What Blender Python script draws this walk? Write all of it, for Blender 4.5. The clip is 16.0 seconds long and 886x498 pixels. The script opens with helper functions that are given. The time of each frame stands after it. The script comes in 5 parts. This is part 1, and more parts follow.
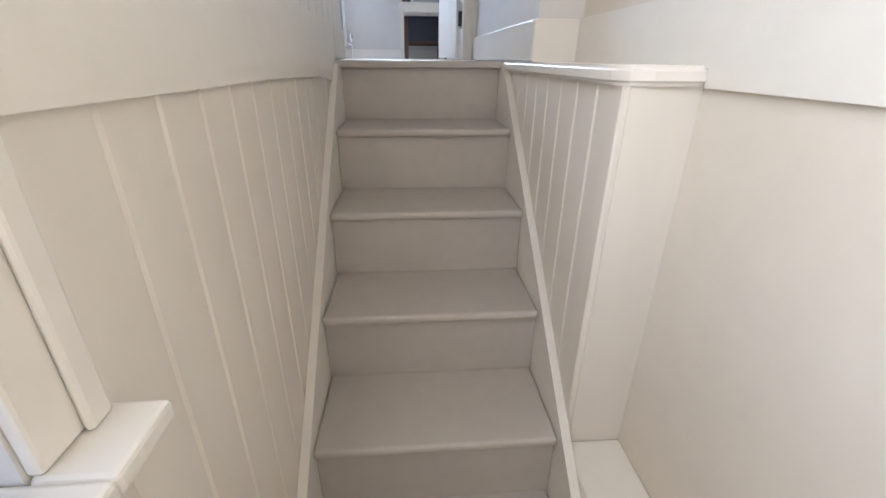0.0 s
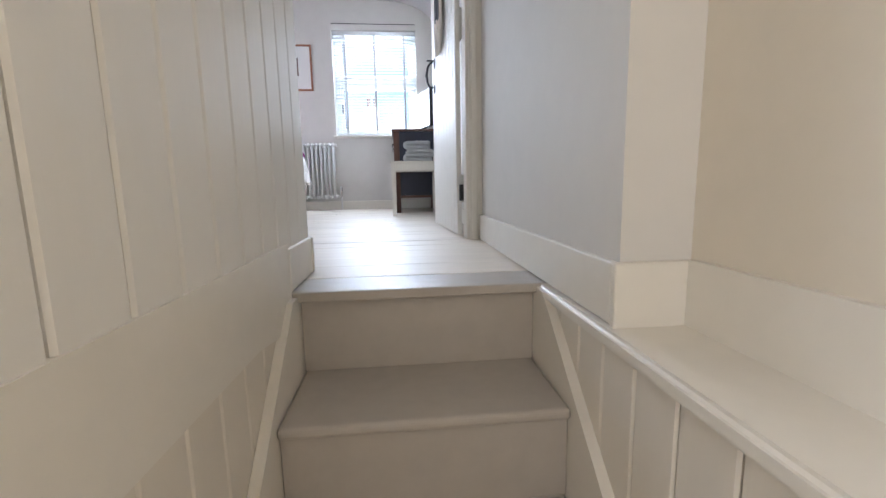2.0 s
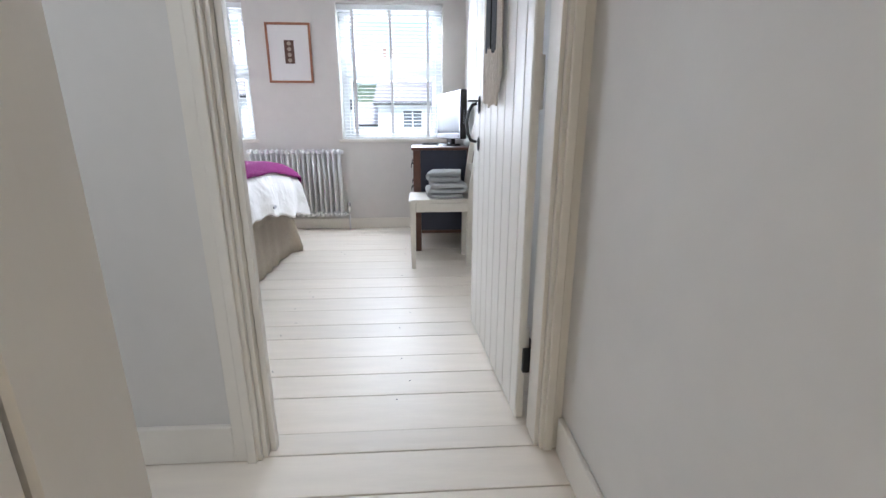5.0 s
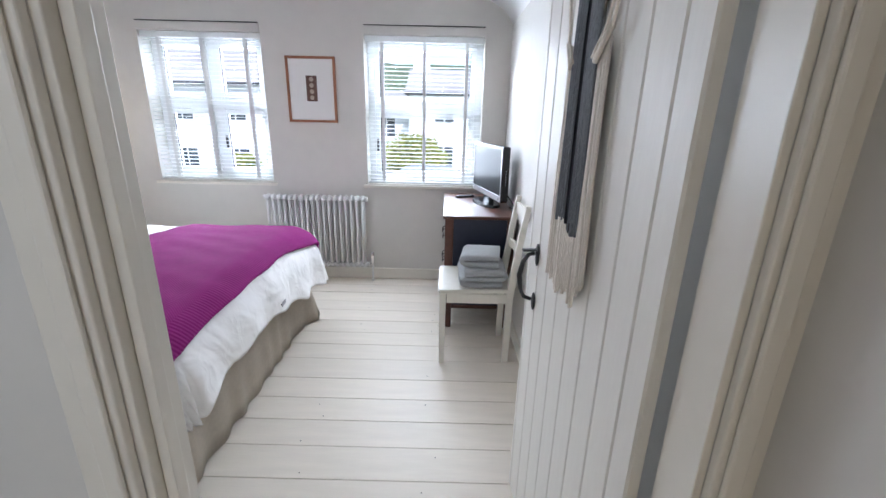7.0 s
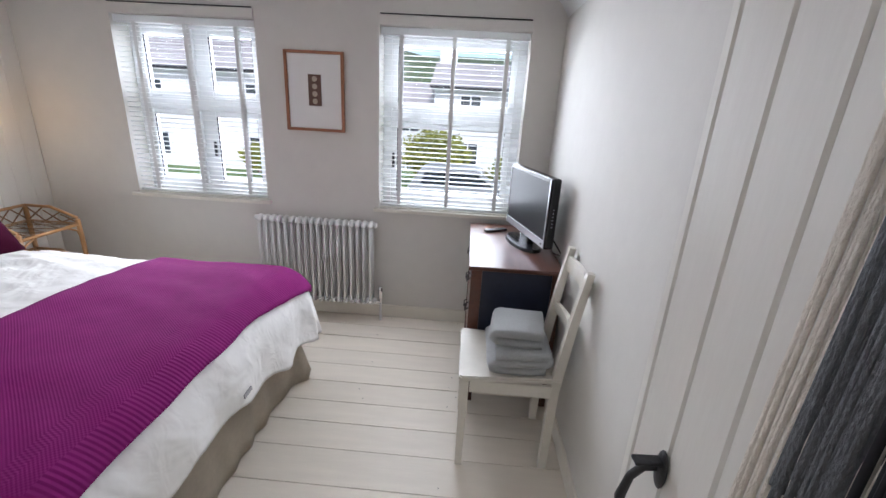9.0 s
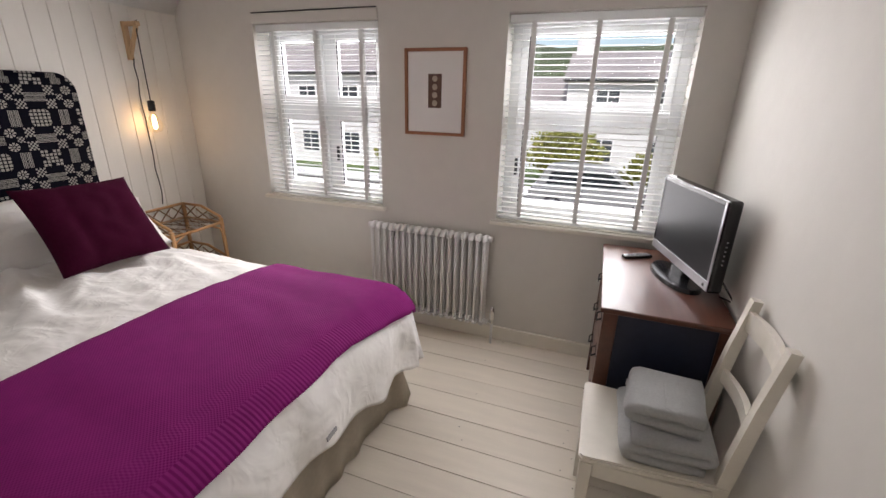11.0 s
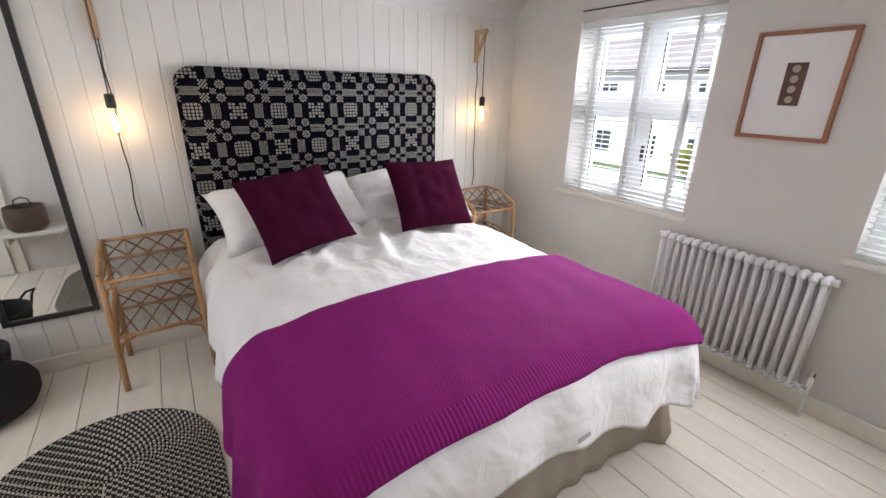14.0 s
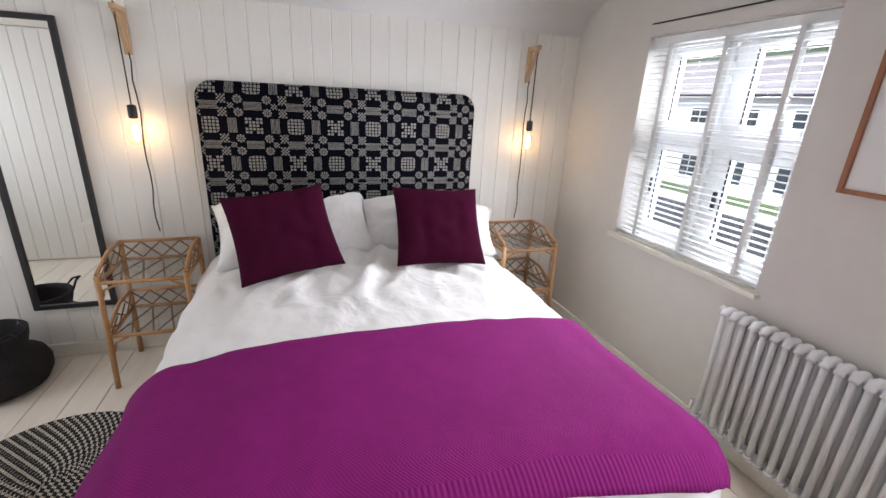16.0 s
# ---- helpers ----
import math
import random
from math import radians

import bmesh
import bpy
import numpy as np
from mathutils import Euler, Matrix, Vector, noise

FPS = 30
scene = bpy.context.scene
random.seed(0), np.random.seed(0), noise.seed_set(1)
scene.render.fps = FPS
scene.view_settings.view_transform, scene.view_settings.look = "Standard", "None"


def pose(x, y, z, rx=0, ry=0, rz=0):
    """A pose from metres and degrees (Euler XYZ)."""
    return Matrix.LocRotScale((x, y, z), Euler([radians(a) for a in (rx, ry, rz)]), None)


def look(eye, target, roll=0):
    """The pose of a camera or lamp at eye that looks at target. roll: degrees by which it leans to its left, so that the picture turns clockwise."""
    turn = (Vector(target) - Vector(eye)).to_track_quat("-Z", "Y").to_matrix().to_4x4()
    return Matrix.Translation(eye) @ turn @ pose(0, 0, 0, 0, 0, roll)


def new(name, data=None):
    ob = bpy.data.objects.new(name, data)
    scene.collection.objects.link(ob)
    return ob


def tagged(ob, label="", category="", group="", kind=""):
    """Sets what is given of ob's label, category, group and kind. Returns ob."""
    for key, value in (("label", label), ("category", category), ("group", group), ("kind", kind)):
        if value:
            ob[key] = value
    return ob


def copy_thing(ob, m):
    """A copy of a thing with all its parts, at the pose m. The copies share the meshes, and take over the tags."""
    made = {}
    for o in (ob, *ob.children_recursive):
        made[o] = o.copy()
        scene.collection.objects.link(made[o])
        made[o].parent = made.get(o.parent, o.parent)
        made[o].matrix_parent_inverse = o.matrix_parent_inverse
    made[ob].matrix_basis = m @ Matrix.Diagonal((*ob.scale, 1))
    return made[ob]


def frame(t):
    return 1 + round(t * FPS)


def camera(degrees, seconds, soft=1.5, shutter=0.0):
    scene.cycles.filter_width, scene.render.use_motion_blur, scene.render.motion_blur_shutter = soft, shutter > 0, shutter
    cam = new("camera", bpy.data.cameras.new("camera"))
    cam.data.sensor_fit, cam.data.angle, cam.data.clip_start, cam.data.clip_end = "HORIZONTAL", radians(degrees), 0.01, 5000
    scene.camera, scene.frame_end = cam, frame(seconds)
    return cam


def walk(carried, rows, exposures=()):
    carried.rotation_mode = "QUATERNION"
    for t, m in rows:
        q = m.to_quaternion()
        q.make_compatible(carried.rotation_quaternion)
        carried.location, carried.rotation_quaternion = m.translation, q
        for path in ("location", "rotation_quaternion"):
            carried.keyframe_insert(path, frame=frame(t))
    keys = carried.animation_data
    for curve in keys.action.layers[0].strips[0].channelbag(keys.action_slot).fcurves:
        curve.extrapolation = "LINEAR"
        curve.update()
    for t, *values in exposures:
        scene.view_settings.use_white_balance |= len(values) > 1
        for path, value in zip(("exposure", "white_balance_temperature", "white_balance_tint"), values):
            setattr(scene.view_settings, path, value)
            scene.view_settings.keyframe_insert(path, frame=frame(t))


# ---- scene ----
cam = camera(92.6, 16.0)
PATH = [
    (0, (0.005, -0.009, 0.008), (0.151, 1.809, -0.813), 0.5),
    (0.5, (0.003, 0.101, 0.028), (0.161, 2.035, -0.456), -0.4),
    (1, (0.066, 0.258, 0.109), (0.19, 2.226, -0.227), -1.1),
    (1.5, (0.076, 0.448, 0.122), (0.17, 2.434, -0.089), -2.1),
    (2, (0.016, 0.693, 0.258), (0.207, 2.662, -0.038), -1.1),
    (2.5, (0.033, 0.854, 0.347), (0.273, 2.812, 0.017), 0.7),
    (3, (0.06, 1.003, 0.498), (0.188, 2.968, 0.147), 0.5),
    (3.2, (0.061, 1.052, 0.513), (0.152, 3.02, 0.17), -0.0),
    (5.3, (-0.012, 1.738, 1.003), (0.11, 3.641, 0.399), 0.2),
    (5.5, (-0.013, 1.79, 1.07), (0.132, 3.679, 0.429), 1.5),
    (6, (-0.016, 1.933, 1.187), (0.037, 3.835, 0.571), 0.9),
    (6.5, (-0.024, 2.029, 1.326), (-0.077, 3.934, 0.72), 0.1),
    (7, (-0.035, 2.224, 1.418), (-0.042, 4.13, 0.812), 1.3),
    (7.5, (-0.049, 2.366, 1.525), (-0.027, 4.257, 0.872), 1.6),
    (8, (-0.037, 2.594, 1.519), (-0.071, 4.474, 0.837), 1.7),
    (8.2, (-0.047, 2.657, 1.518), (-0.099, 4.541, 0.85), 2.4),
    (10.3, (-0.109, 3.234, 1.582), (-0.346, 5.117, 0.951), 1.2),
    (10.5, (-0.112, 3.248, 1.572), (-0.462, 5.108, 0.925), 1.3),
    (11, (-0.129, 3.265, 1.56), (-0.769, 5.035, 0.882), 1.3),
    (11.5, (-0.149, 3.258, 1.564), (-1.054, 4.898, 0.862), 1.1),
    (12, (-0.169, 3.243, 1.567), (-1.304, 4.725, 0.852), 0.8),
    (12.5, (-0.188, 3.231, 1.556), (-1.51, 4.551, 0.842), 0.8),
    (13, (-0.205, 3.207, 1.549), (-1.655, 4.387, 0.838), 0.9),
    (13.5, (-0.215, 3.181, 1.544), (-1.736, 4.273, 0.839), 1.0),
    (14, (-0.209, 3.213, 1.537), (-1.773, 4.243, 0.834), 1.0),
    (14.5, (-0.238, 3.316, 1.524), (-1.731, 4.449, 0.828), 1.2),
    (15, (-0.321, 3.47, 1.535), (-1.854, 4.564, 0.862), 0.2),
    (15.5, (-0.352, 3.601, 1.541), (-2.017, 4.493, 0.886), 1.3),
    (16, (-0.266, 3.872, 1.577), (-2.057, 4.482, 0.928), 2.9),
]
EXPOSURES = [(0.0, 1.5, 5000, 12), (0.5, 1.3, 5150, 12), (1.0, 1.1, 5350, 12), (2.0, 1.25, 5400, 12), (3.0, 1.25, 5500, 12), (5.5, 1.12, 5600, 11), (7.0, 0.97, 5550, 11), (8.0, 0.78, 5600, 12), (10.5, 0.15, 6550, 16), (11.5, 0.22, 6900, 18), (12.0, 0.33, 7150, 20), (12.5, 0.47, 7700, 25), (13.1, 0.58, 6450, 16), (14.0, 0.74, 6180, 15), (16.0, 0.74, 6130, 15)]
WINDOW_WATTS, SKY_WATTS, STAIR_WATTS, ROOF_FILL_WATTS, ALCOVE_FILL_WATTS = 3.8, 56, 10.5, 5.2, 8.5
walk(cam, [(t, look(eye, target, roll)) for t, eye, target, roll in PATH], EXPOSURES)

# ---- world and light ----
world = bpy.data.worlds.new("sky")
world.use_nodes = True
scene.world = world
wn = world.node_tree
sky = wn.nodes.new("ShaderNodeTexSky")
sky.sky_type = 'NISHITA'
sky.sun_disc = False
sky.sun_elevation = radians(48)
sky.sun_rotation = radians(170)
sky.air_density, sky.dust_density = 1.0, 2.0
wn.nodes["Background"].inputs[1].default_value = 0.15
wn.links.new(sky.outputs[0], wn.nodes["Background"].inputs[0])

sun = new("sun", bpy.data.lights.new("sun", 'SUN'))
sun.data.energy, sun.data.angle, sun.data.color = 3.0, radians(0.6), (1.0, 0.97, 0.93)
sun.matrix_world = look((4, -14, 20), (0, 4, 0))


# ---- materials ----
def mat(name, base, rough=0.6, vary=0.06, scale=8.0, bump=0.0, bump_scale=60.0, metal=0.0, stretch=(1, 1, 1), spec=0.5, per_object=0.0):
    m = bpy.data.materials.new(name)
    m.use_nodes = True
    n, l = m.node_tree.nodes, m.node_tree.links
    p = n["Principled BSDF"]
    p.inputs["Roughness"].default_value, p.inputs["Metallic"].default_value = rough, metal
    p.inputs["Specular IOR Level"].default_value = spec
    tc, mp = n.new("ShaderNodeTexCoord"), n.new("ShaderNodeMapping")
    mp.inputs["Scale"].default_value = stretch
    l.new(tc.outputs["Object"], mp.inputs[0])
    big, fine = n.new("ShaderNodeTexNoise"), n.new("ShaderNodeTexNoise")
    big.inputs["Scale"].default_value, fine.inputs["Scale"].default_value = scale * 0.25, scale * 4
    big.inputs["Detail"].default_value, fine.inputs["Detail"].default_value = 3, 4
    l.new(mp.outputs[0], big.inputs[0]), l.new(mp.outputs[0], fine.inputs[0])
    add = n.new("ShaderNodeMath")
    add.operation = 'ADD'
    l.new(big.outputs["Fac"], add.inputs[0]), l.new(fine.outputs["Fac"], add.inputs[1])
    last = add
    if per_object:
        info, mul, add2 = n.new("ShaderNodeObjectInfo"), n.new("ShaderNodeMath"), n.new("ShaderNodeMath")
        mul.operation, add2.operation = 'MULTIPLY_ADD', 'ADD'
        mul.inputs[1].default_value, mul.inputs[2].default_value = per_object, -per_object / 2
        l.new(info.outputs["Random"], mul.inputs[0]), l.new(mul.outputs[0], add2.inputs[0]), l.new(add.outputs[0], add2.inputs[1])
        last = add2
    ramp = n.new("ShaderNodeMapRange")
    ramp.inputs["From Min"].default_value, ramp.inputs["From Max"].default_value = 0.6, 1.4
    l.new(last.outputs[0], ramp.inputs["Value"])
    mix = n.new("ShaderNodeMix")
    mix.data_type = 'RGBA'
    mix.inputs["A"].default_value = (*[c * (1 - vary) for c in base], 1)
    mix.inputs["B"].default_value = (*[min(1, c * (1 + vary)) for c in base], 1)
    l.new(ramp.outputs[0], mix.inputs["Factor"])
    l.new(mix.outputs["Result"], p.inputs["Base Color"])
    if bump:
        b, bt = n.new("ShaderNodeBump"), n.new("ShaderNodeTexNoise")
        bt.inputs["Scale"].default_value, bt.inputs["Detail"].default_value = bump_scale, 3
        b.inputs["Strength"].default_value, b.inputs["Distance"].default_value = bump, 0.01
        l.new(mp.outputs[0], bt.inputs[0]), l.new(bt.outputs["Fac"], b.inputs["Height"]), l.new(b.outputs[0], p.inputs["Normal"])
    return m


WALL = mat("wall_paint", (0.68, 0.655, 0.612), 0.75, 0.03, 3, 0.06, 30)
CREAM = mat("cream_wall_paint", (0.73, 0.67, 0.565), 0.7, 0.04, 3, 0.06, 30)
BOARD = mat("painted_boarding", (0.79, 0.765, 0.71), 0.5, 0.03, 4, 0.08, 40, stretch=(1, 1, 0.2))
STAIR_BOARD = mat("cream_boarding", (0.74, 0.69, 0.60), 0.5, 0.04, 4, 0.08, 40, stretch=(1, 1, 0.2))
TRIM = mat("gloss_trim", (0.78, 0.74, 0.66), 0.35, 0.03, 5, 0.05, 30)
CEIL = mat("ceiling_paint", (0.8, 0.79, 0.77), 0.85, 0.02, 3, 0.08, 30)
PLANK = mat("painted_plank", (0.85, 0.775, 0.665), 0.46, 0.07, 6, 0.1, 30, stretch=(0.15, 1, 1), spec=0.42, per_object=0.6)
NAILHEAD = mat("nail_head", (0.12, 0.1, 0.09), 0.6, 0.1)
STEP = mat("painted_step", (0.50, 0.46, 0.41), 0.45, 0.06, 6, 0.1, 25)
UNDER = mat("dark_void", (0.06, 0.05, 0.045), 0.9)
UPVC = mat("white_upvc", (0.82, 0.83, 0.84), 0.3, 0.01)
GASKET = mat("black_gasket", (0.03, 0.03, 0.035), 0.6)
BLIND = mat("white_blind", (0.82, 0.82, 0.80), 0.4, 0.02, 10)
TAPE = mat("blind_tape", (0.74, 0.74, 0.73), 0.8, 0.03, 40)
RAD = mat("radiator_enamel", (0.74, 0.73, 0.72), 0.6, 0.02, spec=0.2)
CHROME = mat("chrome", (0.8, 0.8, 0.8), 0.12, 0.02, metal=1.0)
IRON = mat("black_iron", (0.018, 0.018, 0.02), 0.45, 0.2, 20, 0.2, 80)
BLACK = mat("black_frame", (0.018, 0.017, 0.018), 0.45, 0.15, 10)
OAKFRAME = mat("oak_frame", (0.32, 0.13, 0.06), 0.5, 0.25, 20, 0.1, 60, stretch=(1, 1, 0.2))
MOUNT = mat("mount_board", (0.80, 0.79, 0.77), 0.8, 0.01)
PRINT = mat("print_brown", (0.13, 0.075, 0.055), 0.8, 0.15, 30)
PRINTDOT = mat("print_dot", (0.42, 0.34, 0.27), 0.8, 0.1, 60)
MAHOG = mat("mahogany", (0.085, 0.030, 0.018), 0.28, 0.35, 10, 0.05, 60, stretch=(1, 0.12, 1))
NAVY = mat("navy_panel", (0.012, 0.016, 0.035), 0.4, 0.2, 10)
TVBLACK = mat("tv_plastic", (0.012, 0.012, 0.014), 0.2, 0.1)
TVSILVER = mat("tv_silver", (0.42, 0.42, 0.44), 0.3, 0.03, metal=0.6)
SCREEN = mat("tv_screen", (0.03, 0.032, 0.036), 0.30, 0.03, spec=0.12)
CHAIRP = mat("chair_paint", (0.72, 0.68, 0.60), 0.38, 0.05, 8, 0.06, 30)
TOWEL = mat("towel_grey", (0.55, 0.56, 0.56), 0.95, 0.1, 30, 0.9, 350)
LINEN = mat("white_linen", (0.88, 0.86, 0.83), 0.85, 0.02, 6, 0.15, 250)
VALANCE = mat("beige_valance", (0.74, 0.66, 0.54), 0.9, 0.08, 12, 0.3, 250)
CUSHION = mat("plum_cushion", (0.048, 0.003, 0.018), 1.0, 0.15, 20, 0.4, 300, spec=0.1)
CANE = mat("cane", (0.50, 0.27, 0.11), 0.42, 0.25, 25, 0.15, 80)
CANE2 = mat("cane_lattice", (0.27, 0.15, 0.07), 0.5, 0.25, 25)
PINE = mat("pine", (0.55, 0.36, 0.2), 0.55, 0.15, 15, stretch=(1, 1, 0.15))
BAKELITE = mat("black_holder", (0.015, 0.015, 0.015), 0.35)
CABLE = mat("braided_cable", (0.03, 0.03, 0.03), 0.8, 0.4, 300)
BASKET = mat("black_basket", (0.015, 0.014, 0.014), 0.85, 0.4, 40, 0.9, 120)
WICKER = mat("wicker", (0.10, 0.065, 0.04), 0.8, 0.4, 60, 0.9, 120)
CREAMY = mat("cotton_cord", (0.80, 0.74, 0.66), 0.9, 0.08, 40, 0.5, 300, stretch=(1, 1, 0.4))
GREYYARN = mat("grey_yarn", (0.15, 0.16, 0.175), 0.95, 0.25, 40, 0.6, 300, stretch=(1, 1, 0.4))
DARKYARN = mat("dark_yarn", (0.012, 0.013, 0.018), 0.95, 0.25, 40)
PLASTIC = mat("white_plastic", (0.8, 0.8, 0.78), 0.35, 0.01)
RENDERW = mat("white_render", (0.70, 0.705, 0.71), 0.9, 0.06, 2, 0.2, 10)
SLATE = mat("slate", (0.33, 0.30, 0.30), 0.7, 0.2, 4, 0.2, 10, per_object=0.6)
BRICKR = mat("chimney_brick", (0.3, 0.2, 0.16), 0.9, 0.2, 6)
GRASS = mat("grass", (0.09, 0.14, 0.04), 0.95, 0.25, 0.6, 0.4, 6)
WOODS = mat("wooded_hill", (0.075, 0.10, 0.045), 0.95, 0.55, 0.12, 0.6, 0.4)
ROAD = mat("asphalt", (0.06, 0.06, 0.062), 0.9, 0.15, 2, 0.2, 30)
LEAF = mat("leaf", (0.20, 0.21, 0.03), 0.7, 0.4, 3, per_object=0.0)
CARPAINT = mat("car_paint", (0.32, 0.33, 0.34), 0.3, 0.03, metal=0.3)
CARGLASS = mat("car_glass", (0.02, 0.025, 0.03), 0.08)
WINDARK = mat("far_window", (0.05, 0.06, 0.07), 0.15, 0.1)


def glass(name, rough=0.0, tint=(1, 1, 1)):
    m = bpy.data.materials.new(name)
    m.use_nodes = True
    n, l = m.node_tree.nodes, m.node_tree.links
    out, tr, gl, mx = n["Material Output"], n.new("ShaderNodeBsdfTransparent"), n.new("ShaderNodeBsdfGlossy"), n.new("ShaderNodeMixShader")
    lw, pw, ma = n.new("ShaderNodeLayerWeight"), n.new("ShaderNodeMath"), n.new("ShaderNodeMath")
    pw.operation, ma.operation = 'POWER', 'MULTIPLY_ADD'
    pw.inputs[1].default_value, ma.inputs[1].default_value, ma.inputs[2].default_value = 4.0, 0.6, 0.025
    l.new(lw.outputs["Facing"], pw.inputs[0]), l.new(pw.outputs[0], ma.inputs[0])
    fr = ma
    gl.inputs["Roughness"].default_value = rough
    tr.inputs["Color"].default_value = (*tint, 1)
    l.new(fr.outputs[0], mx.inputs[0]), l.new(tr.outputs[0], mx.inputs[1]), l.new(gl.outputs[0], mx.inputs[2]), l.new(mx.outputs[0], out.inputs[0])
    return m


GLASS = glass("clear_glass", 0.0, (0.97, 0.98, 0.98))
BULBGLASS = glass("bulb_glass", 0.02, (1.0, 0.97, 0.9))
MIRROR = mat("mirror_silver", (0.9, 0.91, 0.9), 0.02, 0.0, metal=1.0)


def glow(name, color, strength):
    m = bpy.data.materials.new(name)
    m.use_nodes = True
    e = m.node_tree.nodes.new("ShaderNodeEmission")
    e.inputs[0].default_value, e.inputs[1].default_value = (*color, 1), strength
    m.node_tree.links.new(e.outputs[0], m.node_tree.nodes["Material Output"].inputs[0])
    return m


FILAMENT = glow("filament", (1.0, 0.62, 0.28), 36)


def knit(name, base):
    """A knitted throw: rows of small stitches with broad ribs at its hem."""
    m = mat(name, base, 0.9, 0.10, 5)
    n, l = m.node_tree.nodes, m.node_tree.links
    uv = n.new("ShaderNodeUVMap")
    sep = n.new("ShaderNodeSeparateXYZ")
    l.new(uv.outputs[0], sep.inputs[0])

    def math(op, a, b):
        k = n.new("ShaderNodeMath")
        k.operation = op
        for i, v in enumerate((a, b)):
            if isinstance(v, (int, float)):
                k.inputs[i].default_value = v
            elif v is not None:
                l.new(v, k.inputs[i])
        return k.outputs[0]
    su = math('SINE', math('MULTIPLY', sep.outputs[0], 2 * 3.14159 / 0.012), None)
    sv = math('SINE', math('MULTIPLY', sep.outputs[1], 2 * 3.14159 / 0.010), None)
    stitch = math('MULTIPLY', su, sv)
    rib = math('SINE', math('MULTIPLY', sep.outputs[1], 2 * 3.14159 / 0.015), None)
    hem = math('LESS_THAN', sep.outputs[0], 0.1)
    height = math('ADD', math('MULTIPLY', rib, math('MULTIPLY', hem, 2.6)), math('MULTIPLY', stitch, math('SUBTRACT', 1.0, hem)))
    b = n.new("ShaderNodeBump")
    b.inputs["Strength"].default_value, b.inputs["Distance"].default_value = 0.22, 0.003
    l.new(height, b.inputs["Height"])
    l.new(b.outputs[0], n["Principled BSDF"].inputs["Normal"])
    n["Principled BSDF"].inputs["Specular IOR Level"].default_value = 0.2
    return m


def creased(m):
    """Adds the soft creases of washed cotton to a cloth."""
    n, l = m.node_tree.nodes, m.node_tree.links
    tc, t1, t2, add, bp = n.new("ShaderNodeTexCoord"), n.new("ShaderNodeTexNoise"), n.new("ShaderNodeTexNoise"), n.new("ShaderNodeMath"), n.new("ShaderNodeBump")
    t1.inputs["Scale"].default_value, t1.inputs["Detail"].default_value, t1.inputs["Distortion"].default_value = 3.5, 2.0, 1.2
    t2.inputs["Scale"].default_value, t2.inputs["Detail"].default_value, t2.inputs["Distortion"].default_value = 11.0, 2.0, 1.0
    add.operation = 'MULTIPLY_ADD'
    add.inputs[1].default_value = 0.2
    l.new(tc.outputs["Object"], t1.inputs[0]), l.new(tc.outputs["Object"], t2.inputs[0])
    l.new(t2.outputs["Fac"], add.inputs[0]), l.new(t1.outputs["Fac"], add.inputs[2])
    bp.inputs["Strength"].default_value, bp.inputs["Distance"].default_value = 0.6, 0.045
    l.new(add.outputs[0], bp.inputs["Height"]), l.new(bp.outputs[0], n["Principled BSDF"].inputs["Normal"])
    return m


def translucent(m, amount):
    """Lets a part of the light pass through a thin white slat."""
    n, l = m.node_tree.nodes, m.node_tree.links
    t, mx = n.new("ShaderNodeBsdfTranslucent"), n.new("ShaderNodeMixShader")
    t.inputs[0].default_value = (0.85, 0.86, 0.86, 1)
    mx.inputs[0].default_value = amount
    l.new(n["Principled BSDF"].outputs[0], mx.inputs[1]), l.new(t.outputs[0], mx.inputs[2])
    l.new(mx.outputs[0], n["Material Output"].inputs["Surface"])


translucent(BLIND, 0.4)
creased(LINEN)
THROW = knit("plum_knit", (0.235, 0.012, 0.150))


# ---- mesh helpers ----
def mesh_of(name, bm, material, smooth=False):
    me = bpy.data.meshes.new(name)
    bm.to_mesh(me)
    bm.free()
    for m in material if isinstance(material, (list, tuple)) else (material,):
        me.materials.append(m)
    if smooth:
        me.polygons.foreach_set("use_smooth", [len(p.vertices) < 5 for p in me.polygons])
    return me


def part(name, bm, material, parent=None, label="", smooth=False, at=None):
    ob = new(name, mesh_of(name, bm, material, smooth))
    if parent:
        ob.parent = parent
    if at is not None:
        ob.matrix_basis = at
    return tagged(ob, label)


def thing(name, label, category, group="", at=None):
    ob = new(name)
    ob.empty_display_size = 0.05
    if at is not None:
        ob.matrix_basis = at
    return tagged(ob, label, category, group)


def structure(name, bm, material, label, category, smooth=False):
    return tagged(part(name, bm, material, None, "", smooth), label, category, "", "structure")


def box(bm, x0, x1, y0, y1, z0, z1, bevel=0.0, seg=2):
    vs = [bm.verts.new((x, y, z)) for x in (x0, x1) for y in (y0, y1) for z in (z0, z1)]
    fs = [bm.faces.new([vs[i] for i in q]) for q in ((0, 1, 3, 2), (4, 6, 7, 5), (0, 4, 5, 1), (2, 3, 7, 6), (0, 2, 6, 4), (1, 5, 7, 3))]
    if bevel:
        es = list({e for f in fs for e in f.edges})
        bmesh.ops.bevel(bm, geom=es, offset=bevel, segments=seg, affect='EDGES', profile=0.5)
    return bm


def boxes(*rows, bevel=0.0):
    bm = bmesh.new()
    for r in rows:
        box(bm, *r, bevel=bevel)
    return bm


def cbox(sx, sy, sz, bevel=0.0, seg=2):
    return box(bmesh.new(), -sx / 2, sx / 2, -sy / 2, sy / 2, -sz / 2, sz / 2, bevel, seg)


